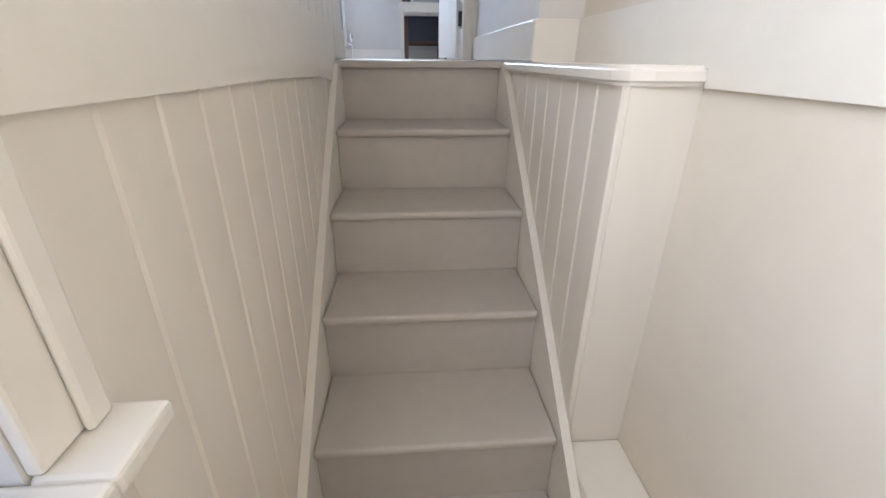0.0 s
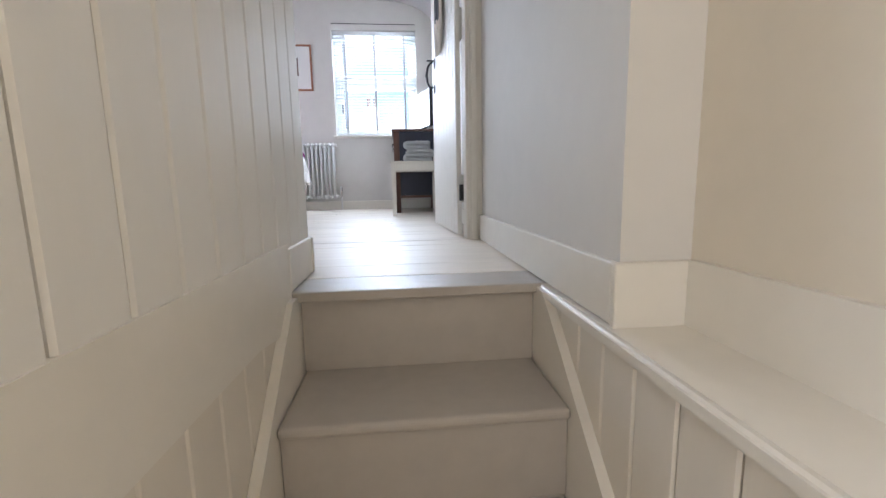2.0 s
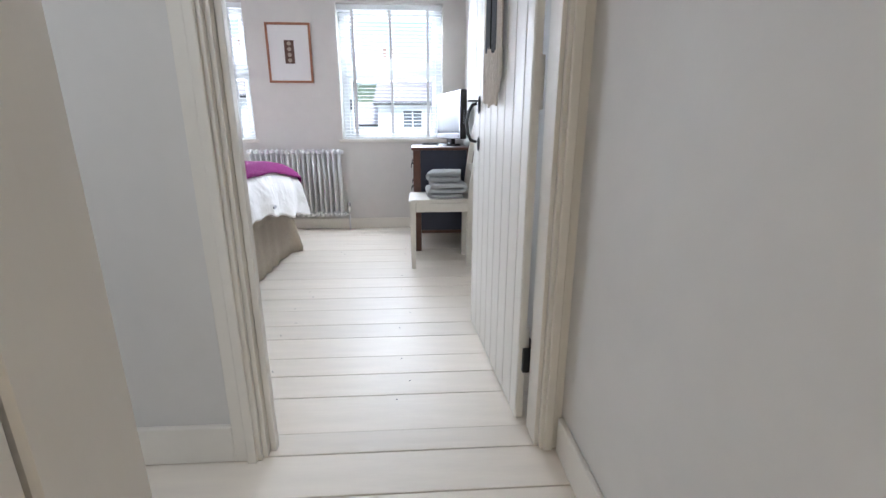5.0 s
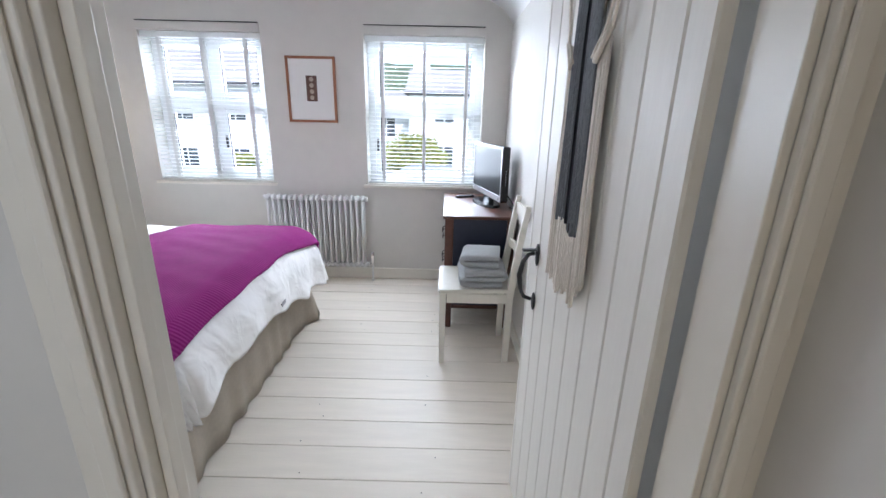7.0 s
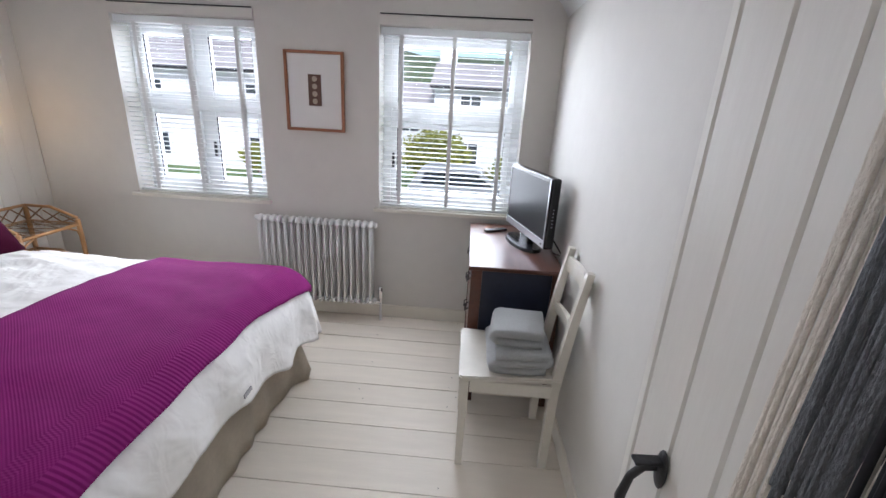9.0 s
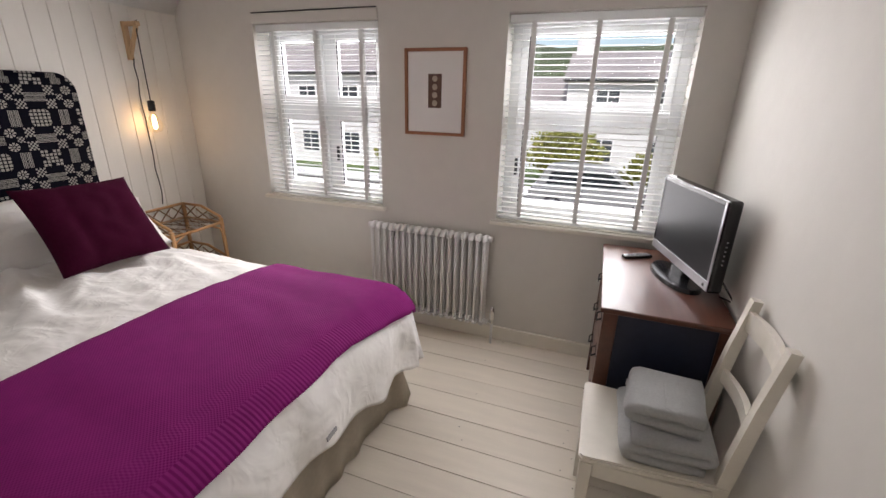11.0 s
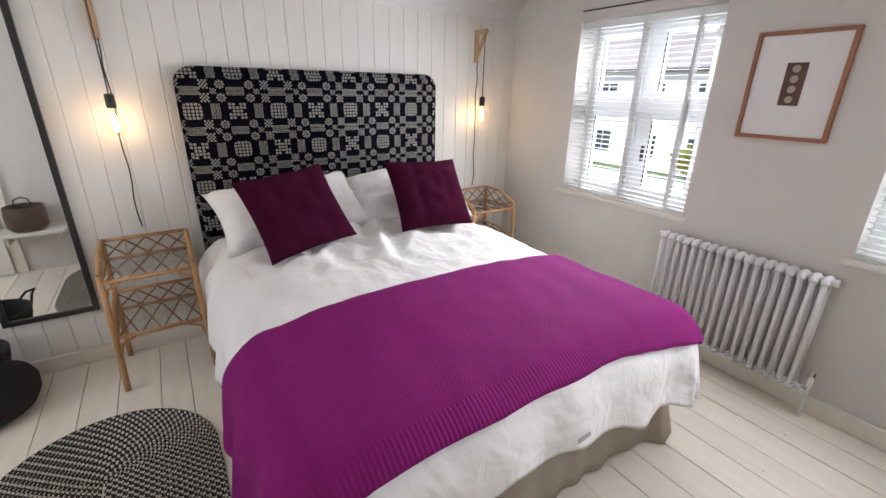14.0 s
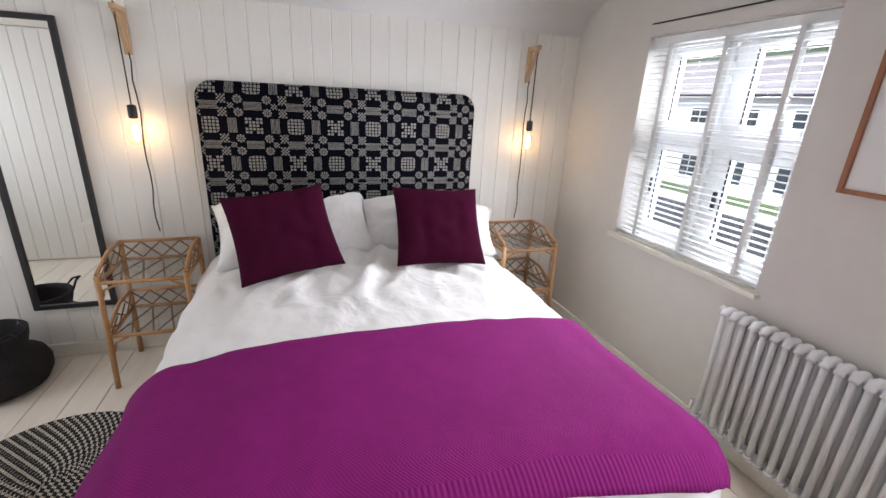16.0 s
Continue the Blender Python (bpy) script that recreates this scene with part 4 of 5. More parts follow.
def headboard_cloth():
    """Black and white woven tapestry: squares, stars and striped bars on a lattice."""
    m = mat("tapestry", (0.02, 0.02, 0.03), 1.0, 0.1, 30, 0.3, 400, spec=0.08)
    n, l = m.node_tree.nodes, m.node_tree.links

    def math2(op, a, b=None, c=None):
        k = n.new("ShaderNodeMath")
        k.operation = op
        for i, v in enumerate((a, b, c)):
            if isinstance(v, (int, float)):
                k.inputs[i].default_value = v
            elif v is not None:
                l.new(v, k.inputs[i])
        return k.outputs[0]
    tc, sep = n.new("ShaderNodeTexCoord"), n.new("ShaderNodeSeparateXYZ")
    l.new(tc.outputs["Object"], sep.inputs[0])
    PY, PZ, Q = 0.228, 0.2145, 26.0
    u, v = math2('DIVIDE', math2('ADD', sep.outputs[1], 0.080), PY), math2('DIVIDE', math2('SUBTRACT', sep.outputs[2], 0.745), PZ)
    a0 = math2('SUBTRACT', math2('FRACT', math2('ADD', u, 0.5)), 0.5)
    b0 = math2('SUBTRACT', math2('FRACT', math2('ADD', v, 0.5)), 0.5)
    ia, ib = math2('FLOOR', math2('MULTIPLY', a0, Q)), math2('FLOOR', math2('MULTIPLY', b0, Q))
    a, b = math2('ABSOLUTE', a0), math2('ABSOLUTE', b0)

    def less(x, t):
        return math2('LESS_THAN', x, t)

    def more(x, t):
        return math2('GREATER_THAN', x, t)

    def both(*xs):
        r = xs[0]
        for x in xs[1:]:
            r = math2('MULTIPLY', r, x)
        return r

    def either(*xs):
        r = xs[0]
        for x in xs[1:]:
            r = math2('MAXIMUM', r, x)
        return r

    def odd(x, k):
        return more(math2('FLOORED_MODULO', x, k), 0.5)
    cell = math2('FLOORED_MODULO', math2('ADD', math2('FLOOR', math2('ADD', u, 0.5)), math2('FLOOR', math2('ADD', v, 0.5))), 2.0)
    column = math2('FLOORED_MODULO', math2('FLOOR', math2('ADD', u, 0.5)), 2.0)
    square = both(less(a, 0.215), less(b, 0.215))
    line_a = math2('FRACT', math2('ADD', math2('DIVIDE', a, 0.086), 0.5))
    line_b = math2('FRACT', math2('ADD', math2('DIVIDE', b, 0.086), 0.5))
    blocks = both(more(line_a, 0.14), less(line_a, 0.86), more(line_b, 0.14), less(line_b, 0.86))
    rounded = less(math2('ADD', a, b), 0.345)
    notched = math2('SUBTRACT', 1.0, either(both(less(a, 0.043), more(b, 0.13)), both(less(b, 0.043), more(a, 0.13))))
    grid_mix = math2('MULTIPLY', blocks, math2('ADD', math2('MULTIPLY', notched, cell), math2('MULTIPLY', rounded, math2('SUBTRACT', 1.0, cell))))
    wave = math2('MULTIPLY', math2('SINE', math2('MULTIPLY', b0, 60.0)), 0.4)
    wave2 = math2('MULTIPLY', math2('SINE', math2('MULTIPLY', a0, 60.0)), 0.4)
    bars_v = both(more(a, 0.40), less(b, 0.19), more(math2('SINE', math2('ADD', math2('MULTIPLY', a, 190.0), wave)), 0.0))
    bars_h = both(more(b, 0.40), less(a, 0.21), more(math2('SINE', math2('ADD', math2('MULTIPLY', b, 190.0), wave2)), 0.0))
    knot = both(more(a, 0.43), more(b, 0.43), math2('FLOORED_MODULO', math2('ADD', ia, ib), 2.0))
    pa, pb = math2('SUBTRACT', a, 0.335), math2('SUBTRACT', b, 0.335)
    far = math2('SQRT', math2('ADD', math2('MULTIPLY', pa, pa), math2('MULTIPLY', pb, pb)))
    petals = more(math2('COSINE', math2('MULTIPLY', math2('ARCTAN2', pb, pa), 8.0)), -0.35)
    flower = both(less(column, 0.5), either(both(less(far, 0.108), more(far, 0.042), petals), less(far, 0.020)))
    da, db = math2('ABSOLUTE', math2('SUBTRACT', a, 0.300)), math2('ABSOLUTE', math2('SUBTRACT', b, 0.335))
    ka, kb = math2('FLOOR', math2('ADD', math2('DIVIDE', da, 0.040), 0.5)), math2('FLOOR', math2('ADD', math2('DIVIDE', db, 0.045), 0.5))
    saltire = both(more(column, 0.5), less(da, 0.10), less(db, 0.112), less(math2('FLOORED_MODULO', math2('ADD', ka, kb), 2.0), 0.5))
    flower = either(flower, saltire)
    mask = either(both(square, grid_mix), bars_v, bars_h, knot, flower)
    mix = n.new("ShaderNodeMix")
    mix.data_type = 'RGBA'
    mix.inputs["A"].default_value, mix.inputs["B"].default_value = (0.005, 0.005, 0.010, 1), (0.33, 0.32, 0.29, 1)
    l.new(mask, mix.inputs["Factor"])
    l.new(mix.outputs["Result"], n["Principled BSDF"].inputs["Base Color"])
    return m


def rounded_slab(w, h, t, r, edge, n=8):
    """An upholstered slab in the y-z plane with rounded top corners."""
    pts = []
    pts += [(-w / 2, 0), (w / 2, 0)]
    for k in range(n + 1):
        q = math.pi / 2 * k / n
        pts.append((w / 2 - r + r * math.cos(q), h - r + r * math.sin(q)))
    for k in range(n + 1):
        q = math.pi / 2 + math.pi / 2 * k / n
        pts.append((-w / 2 + r + r * math.cos(q), h - r + r * math.sin(q)))
    bm = prism(bmesh.new(), pts, "x", 0, t)
    es = [e for e in bm.edges if abs(e.verts[0].co.x - e.verts[1].co.x) < 1e-6 and e.verts[0].co.x > t / 2]
    bmesh.ops.bevel(bm, geom=es, offset=edge, segments=4, affect='EDGES')
    return bm


def bed():
    b = thing("bed", "double bed with a tapestry headboard and a beige pleated valance", "bed")
    part("base", boxes((BX0, BX1 - 0.06, BY0 + 0.04, BY1 - 0.04, 0.06, 0.34)), VALANCE, b)
    for x in (BX0 + 0.15, BX1 - 0.12):
        for y in (BY0 + 0.12, BY1 - 0.12):
            part("foot", boxes((x - 0.03, x + 0.03, y - 0.03, y + 0.03, 0, 0.06)), BLACK, b)
    part("mattress", box(bmesh.new(), BX0, BX1 - 0.05, BY0 + 0.03, BY1 - 0.03, 0.345, 0.60, 0.09, 4), LINEN, b)
    # valance round three sides
    bm = bmesh.new()
    path = []
    x, y = BX0, BY0 - 0.005
    L1, L2 = BX1 - 0.015 - BX0, BY1 - BY0 + 0.01
    def at(s):
        r = 0.03
        if s < L1:
            return Vector((BX0 + s, BY0 - 0.005, 0)), Vector((0, -1, 0))
        if s < L1 + L2:
            return Vector((BX1 - 0.015, BY0 - 0.005 + s - L1, 0)), Vector((1, 0, 0))
        return Vector((BX1 - 0.015 - (s - L1 - L2), BY1 + 0.005, 0)), Vector((0, 1, 0))
    total = 2 * L1 + L2
    cols = []
    N = 420
    for k in range(N + 1):
        s = total * k / N
        p, nn = at(s)
        near = min(abs(s - L1), abs(s - L1 - L2))
        flare = math.exp(-(near / 0.07) ** 2)
        if near < 0.02:
            nn = Vector((1, -1 if abs(s - L1) < 0.1 else 1, 0)).normalized()
        pl = 0.010 * noise.noise((s * 6, 0, 1)) + 0.006 * math.sin(s * 38 + 4 * noise.noise((s * 3, 2, 2)))
        col = []
        for m in range(6):
            f = m / 5
            col.append(bm.verts.new(p + nn * (pl * (0.3 + f) + flare * 0.09 * f + 0.012 * f) + Vector((0, 0, 0.40 - 0.388 * f))))
        cols.append(col)
    for a, c in zip(cols, cols[1:]):
        for m in range(5):
            bm.faces.new((a[m], a[m + 1], c[m + 1], c[m]))
    bmesh.ops.solidify(bm, geom=bm.faces[:], thickness=0.003)
    part("valance", bm, VALANCE, b, "beige pleated valance", True)
    hb = part("headboard", rounded_slab(1.66, 1.195, 0.085, 0.10, 0.03), headboard_cloth(), b, "black and white woven tapestry headboard", False, pose(-3.094, 4.158, 0.445))
    for p in hb.data.polygons:
        p.use_smooth = True
    for y in (3.75, 4.65):
        part("headboard_leg", boxes((-3.09, -3.06, y - 0.04, y + 0.04, 0, 0.445)), BLACK, b)


bed()


def creases(x, y):
    """Soft creases that run down the bed from the pillows."""
    f = max(0.0, min(1.0, (-1.7 - x) / 0.6))
    c = math.sin(y * 30 + 5 * noise.noise((x * 3, y * 2, 5.0))) * noise.noise((x * 2.2, y * 3.1, 7.7))
    ridge = abs(noise.noise((x * 3.0 + y, y * 5.0, 11.0)))
    fine = 0.5 - abs(noise.noise((x * 5.0 - y * 2.0, y * 9.0 + x * 2.0, 4.0)))
    fold = 0.5 - abs(noise.noise((x * 11.0 + y * 6.0, y * 13.0 - x * 3.0, 8.0)))
    return 0.020 * fine ** 2 + 0.010 * fold ** 2 + f * (0.035 * c + 0.07 * (0.35 - ridge)) * (1 if BY0 + 0.05 < y < BY1 - 0.05 else 0.3) + 0.008 * noise.noise((x * 8, y * 8, 2))


def duvet_shape(x, y):
    over = max(0.0, x - BX1)
    aside = max(0.0, y - BY1, BY0 - y)
    if over > 0 and aside > 0:
        s = max(over, aside) / math.hypot(over, aside)
        x, over = BX1 + over * s, over * s
        y = BY1 + aside * s if y > BY1 else BY0 - aside * s
    edge = min(abs(y - BY0), abs(y - BY1))
    return x - over * (0.10 + 0.22 * max(0.0, min(1.0, (4.65 - y) / 0.55)) + 0.12 * noise.noise((y * 2.6, 0.5, 1.0)) - 0.10 * math.exp(-(edge / 0.12) ** 2) + 0.02 * math.sin(y * 23 + 4 * noise.noise((y * 1.5, 2.0, 0.0)))), y


dv = thing("duvet", "white cotton duvet rumpled over the bed and hanging at its sides", "duvet")
ob = part("cover", sheet(-2.95, BX1 + 0.42, BY0 - 0.40, BY1 + 0.36, 0.017, 0.0, 0.020, creases, duvet_shape), LINEN, dv, smooth=True)
part("label_tag", box(bmesh.new(), -0.002, 0.002, -0.03, 0.03, -0.008, 0.008, 0.0008), TVSILVER, dv, "small grey sewn label", at=pose(-0.856, 4.21, 0.475, 0, -8, 3))
tw = thing("throw_blanket", "magenta-plum knitted throw spread across the foot of the bed", "blanket")


def throw_shape(x, y):
    return x - 0.05 * max(0.0, min(1.0, (4.85 - y) / 0.4)) * max(0.0, (x + 1.7) / 0.8) + 0.012 * noise.noise((x * 2, y * 3, 4)), y


part("knit", sheet(-1.715, -0.865, BY0 - 0.50, BY1 + 0.18, 0.022, 0.020, 0.010, None, throw_shape), THROW, tw, smooth=True)


def pillow_mesh(w, h, t, pinch=0.06, seam=False, seed=0, rumple=0.0):
    """A filled cushion in the y-z plane, thick in the middle, with pulled-in sides and pointed corners."""
    bm = bmesh.new()
    n = 22
    grid = {}
    for side in (1, -1):
        for i in range(n + 1):
            for j in range(n + 1):
                u, v = 2 * i / n - 1, 2 * j / n - 1
                edge = abs(u) == 1 or abs(v) == 1
                if edge and side < 0:
                    grid[side, i, j] = grid[1, i, j]
                    continue
                y = u * w / 2 * (1 - pinch * (1 - v * v) * 0.5 * abs(u))
                z = v * h / 2 * (1 - pinch * (1 - u * u) * 0.5 * abs(v))
                f = max(0, (1 - u ** 4) * (1 - v ** 4)) ** 0.55
                x = side * t / 2 * f * (1 + 0.12 * noise.noise((u * 2 + seed, v * 2, side)))
                x += 0.012 * noise.noise((u * 4 + seed, v * 4, 3 * side)) * f
                fold = abs(noise.noise((u * 2.2 + seed * 1.7, v * 3.0 + u, 9.0)))
                x += rumple * f * (0.05 * (0.25 - fold) + 0.02 * noise.noise((u * 6, v * 6 + seed, side)))
                z -= rumple * 0.035 * math.cos(u * 3.1 + seed) * (0.5 + 0.5 * v)
                if seam and abs(abs(u) - 0.42) < 0.06:
                    x -= side * 0.006
                grid[side, i, j] = bm.verts.new((x, y, z))
    for side in (1, -1):
        for i in range(n):
            for j in range(n):
                q = [grid[side, i, j], grid[side, i + 1, j], grid[side, i + 1, j + 1], grid[side, i, j + 1]]
                bm.faces.new(q if side > 0 else q[::-1])
    bmesh.ops.recalc_face_normals(bm, faces=bm.faces)
    return bm


for k, (y, rz) in enumerate(((3.83, 3), (4.62, -5))):
    p = thing("pillow", "plump white cotton pillow leaning on the headboard", "pillow", "bed pillows", pose(-2.80, y, 0.825, 4 - 9 * k, -53, rz))
    part("cotton_case", pillow_mesh(0.90, 0.43, 0.25, 0.16, seed=k * 3, rumple=1.0), LINEN, p, smooth=True)
for k, (y, rz, rx, x) in enumerate(((3.765, 8, 7, -2.47), (4.59, -2, -2, -2.47))):
    c = thing("cushion", "plum velvet square cushion leaning on a white pillow", "cushion", "plum cushions", pose(x, y, 0.922, rx, -38, rz))
    part("cover", pillow_mesh(0.505, 0.475, 0.15, 0.13, True, 5 + k), CUSHION, c, smooth=True)


# ---- cane bedside tables ----
def bedside_table():
    t = thing("cane_bedside_table", "two-tier cane bedside table with glass shelves", "bedside table", "bedside tables", pose(-2.865, 3.045, 0))
    w, d, h = 0.36, 0.40, 0.735
    X, Y = (-w / 2, w / 2), (-d / 2, d / 2)
    for x in X:
        for y in Y:
            top = h if x < 0 else 0.66
            part("leg", tube(bmesh.new(), [(x * 1.06, y * 1.06, 0), (x * 1.02, y * 1.02, 0.3), (x, y, top)], 0.0145, 8), CANE, t, smooth=True)
    for z in (0.315, 0.625):
        sh = part("glass_shelf", box(bmesh.new(), -w / 2 + 0.012, w / 2 - 0.012, -d / 2 + 0.012, d / 2 - 0.012, z + 0.006, z + 0.012, 0.001), GLASS, t, "clear glass shelf")
        sh.visible_shadow = False
        for x in X:
            part("rail", tube(bmesh.new(), [(x, -d / 2, z), (x, d / 2, z)], 0.011, 8), CANE, t, smooth=True)
        for y in Y:
            part("rail", tube(bmesh.new(), [(-w / 2, y, z), (w / 2, y, z)], 0.011, 8), CANE, t, smooth=True)
        for k in range(4):
            y0 = -d / 2 + d * k / 4
            part("lattice", tube(bmesh.new(), [(-w / 2, y0, z - 0.003), (w / 2, y0 + d / 4, z - 0.003)], 0.0045, 6), CANE2, t)
            part("lattice", tube(bmesh.new(), [(-w / 2, y0 + d / 4, z - 0.010), (w / 2, y0, z - 0.010)], 0.0045, 6), CANE2, t)
        zt = z + 0.11
        part("rail", tube(bmesh.new(), [(-w / 2, -d / 2, zt), (-w / 2, d / 2, zt)], 0.010, 8), CANE, t, smooth=True)
        for k in range(4):
            for s in (0, 1):
                y0, y1 = -d / 2 + d * k / 4, -d / 2 + d * (k + 1) / 4
                a, b = (z + 0.008, zt - 0.008)
                part("lattice", tube(bmesh.new(), [(-w / 2 - 0.004 * s, y0, a if s else b), (-w / 2 - 0.004 * s, y1, b if s else a)], 0.0045, 6), CANE2, t)
        for y in Y:
            zf = z + 0.045
            part("rail", tube(bmesh.new(), [(-w / 2, y, zt), (0.0, y, zt), (w / 2, y, zf)], 0.010, 8), CANE, t, smooth=True)
            for k in range(3):
                x0, x1 = -w / 2 + w * k / 3, -w / 2 + w * (k + 1) / 3
                part("lattice", tube(bmesh.new(), [(x0, y, z + 0.006), (x1, y, z + 0.10 - 0.025 * k)], 0.0045, 6), CANE2, t)
                part("lattice", tube(bmesh.new(), [(x0, y + 0.004, z + 0.10 - 0.02 * k), (x1, y + 0.004, z + 0.006)], 0.0045, 6), CANE2, t)
    for y, s in ((-d / 2, 1), (d / 2, -1)):
        part("corner_brace", tube(bmesh.new(), [(w / 2, y + 0.004 * s, 0.22), (w / 2, y + 0.02 * s, 0.275), (w / 2, y + 0.08 * s, 0.303)], 0.007, 6), CANE, t, smooth=True)
        part("corner_brace", tube(bmesh.new(), [(w / 2, y + 0.004 * s, 0.53), (w / 2, y + 0.02 * s, 0.585), (w / 2, y + 0.08 * s, 0.613)], 0.007, 6), CANE, t, smooth=True)
    return t


ns = bedside_table()
copy_thing(ns, pose(-2.905, 5.355, 0.012))


# ---- bracket lamps ----
def bracket_lamp(y, at_z, wander):
    l = thing("bracket_lamp", "bare glowing bulb hung by black cable from a pine wall bracket", "wall lamp", "bracket lamps", pose(XW, y, at_z))
    part("wall_plate", box(bmesh.new(), 0.0, 0.022, -0.016, 0.016, -0.225, 0.0, 0.002), PINE, l)
    part("arm", box(bmesh.new(), 0.0225, 0.135, -0.014, 0.014, -0.028, -0.002, 0.002), PINE, l)
    part("strut", tube(bmesh.new(), [(0.02, 0, -0.19), (0.115, 0, -0.026)], 0.014, 4), PINE, l)
    pts = [(0.028, 0.006, -0.215)] + [(0.016 + 0.006 * math.sin(k * 2.1), 0.006 + wander * math.sin(k * 1.5) + 0.014 * k * wander * 10, -0.26 - 0.0845 * k) for k in range(12)]
    part("cable", tube(bmesh.new(), [(0.028, 0.006, -0.02), (0.125, 0.004, 0.004), (0.112, 0, -0.06), (0.110, 0, -0.30), (0.110, 0, -0.47)], 0.0035, 6), CABLE, l, "black braided cable")
    part("cable", tube(bmesh.new(), pts, 0.0035, 6), CABLE, l, "black braided cable")
    part("lamp_holder", lathe(bmesh.new(), [(0.008, -0.47), (0.021, -0.475), (0.022, -0.535), (0.018, -0.54)], 14, (0.11, 0, 0)), BAKELITE, l, "black lamp holder", True)
    bulb = part("bulb", lathe(bmesh.new(), [(0.013, -0.541), (0.015, -0.56), (0.034, -0.585), (0.0455, -0.615), (0.047, -0.635), (0.042, -0.655), (0.028, -0.672), (0.004, -0.678)], 18, (0.11, 0, 0)), BULBGLASS, l, "clear globe bulb", True)
    bulb.visible_shadow = False
    part("filament", lathe(bmesh.new(), [(0.004, -0.565), (0.011, -0.59), (0.0135, -0.62), (0.012, -0.645), (0.003, -0.655)], 10, (0.11, 0, 0)), FILAMENT, bulb, "glowing warm filament", True)


bracket_lamp(3.04, 1.965, -0.006)
bracket_lamp(5.388, 1.965, 0.004)


# ---- rug ----
def rug():
    r = thing("braided_rug", "oval black and cream braided rug on the floorboards", "rug", at=pose(-1.83, 2.77, 0.0))
    m = mat("braid", (0.03, 0.03, 0.03), 0.95, 0.2, 40)
    n, l = m.node_tree.nodes, m.node_tree.links
    uvn, sep = n.new("ShaderNodeUVMap"), n.new("ShaderNodeSeparateXYZ")
    l.new(uvn.outputs[0], sep.inputs[0])

    def math3(op, a, b=None):
        k = n.new("ShaderNodeMath")
        k.operation = op
        for i, v in enumerate((a, b)):
            if isinstance(v, (int, float)):
                k.inputs[i].default_value = v
            elif v is not None:
                l.new(v, k.inputs[i])
        return k.outputs[0]
    ph = math3('ADD', math3('MULTIPLY', sep.outputs[0], 2 * math.pi / 0.034), math3('MULTIPLY', sep.outputs[1], 5.0))
    mask = math3('GREATER_THAN', math3('SINE', ph), 0.45)
    mix = n.new("ShaderNodeMix")
    mix.data_type = 'RGBA'
    mix.inputs["A"].default_value, mix.inputs["B"].default_value = (0.022, 0.02, 0.02, 1), (0.62, 0.57, 0.48, 1)
    l.new(mask, mix.inputs["Factor"])
    l.new(mix.outputs["Result"], n["Principled BSDF"].inputs["Base Color"])
    straight, pitch = 0.20, 0.0185
    for ring in range(23):
        bm = bmesh.new()
        uvl = bm.loops.layers.uv.new("UVMap")
        rad = 0.012 + pitch * ring
        N = 110
        pts = []
        for k in range(N):
            a = 2 * math.pi * k / N
            pts.append(Vector((rad * math.cos(a) * 1.03 + (straight if math.cos(a) > 0 else -straight) * min(1, abs(math.cos(a)) * 8), rad * math.sin(a), 0)))
        s, lens = 0, [0]
        for k in range(N):
            s += (pts[(k + 1) % N] - pts[k]).length
            lens.append(s)
        cen = Vector((0, 0, 0))
        prof = [(-0.0092, 0.001), (-0.0075, 0.009), (0.0, 0.0125), (0.0075, 0.009), (0.0092, 0.001)]
        rows = []
        for k in range(N):
            d = (pts[(k + 1) % N] - pts[k - 1]).normalized()
            side = Vector((d.y, -d.x, 0))
            tw2 = 0.0012 * math.sin(lens[k] * 2 * math.pi / 0.034)
            rows.append([bm.verts.new(pts[k] + side * (o + tw2) + Vector((0, 0, z + abs(tw2)))) for o, z in prof])
        for k in range(N):
            a, b = rows[k], rows[(k + 1) % N]
            for q in range(4):
                f = bm.faces.new((a[q], a[q + 1], b[q + 1], b[q]))
                us = (lens[k], lens[k], lens[k + 1], lens[k + 1])
                for lp, uu in zip(f.loops, us):
                    lp[uvl].uv = (uu + (0.0 if q < 2 else 0.017), ring)
        bmesh.ops.recalc_face_normals(bm, faces=bm.faces)
        part("braid", bm, m, r)


rug()


# ---- mirror and baskets ----
def mirror():
    y0, y1, z0, z1, f = 2.345, 2.752, 0.325, 1.895, 0.028
    m = thing("wall_mirror", "tall mirror in a slim black frame hung on the boarded wall", "mirror", at=pose(XW, 0, 0))
    part("frame", boxes((0.001, 0.026, y0, y0 + f, z0, z1), (0.001, 0.026, y1 - f, y1, z0, z1), (0.001, 0.0255, y0 + f, y1 - f, z0, z0 + f), (0.001, 0.0255, y0 + f, y1 - f, z1 - f, z1), bevel=0.002), BLACK, m, "slim black frame")
    part("mirror_glass", boxes((0.006, 0.014, y0 + f, y1 - f, z0 + f, z1 - f)), MIRROR, m, "silvered mirror glass")


mirror()


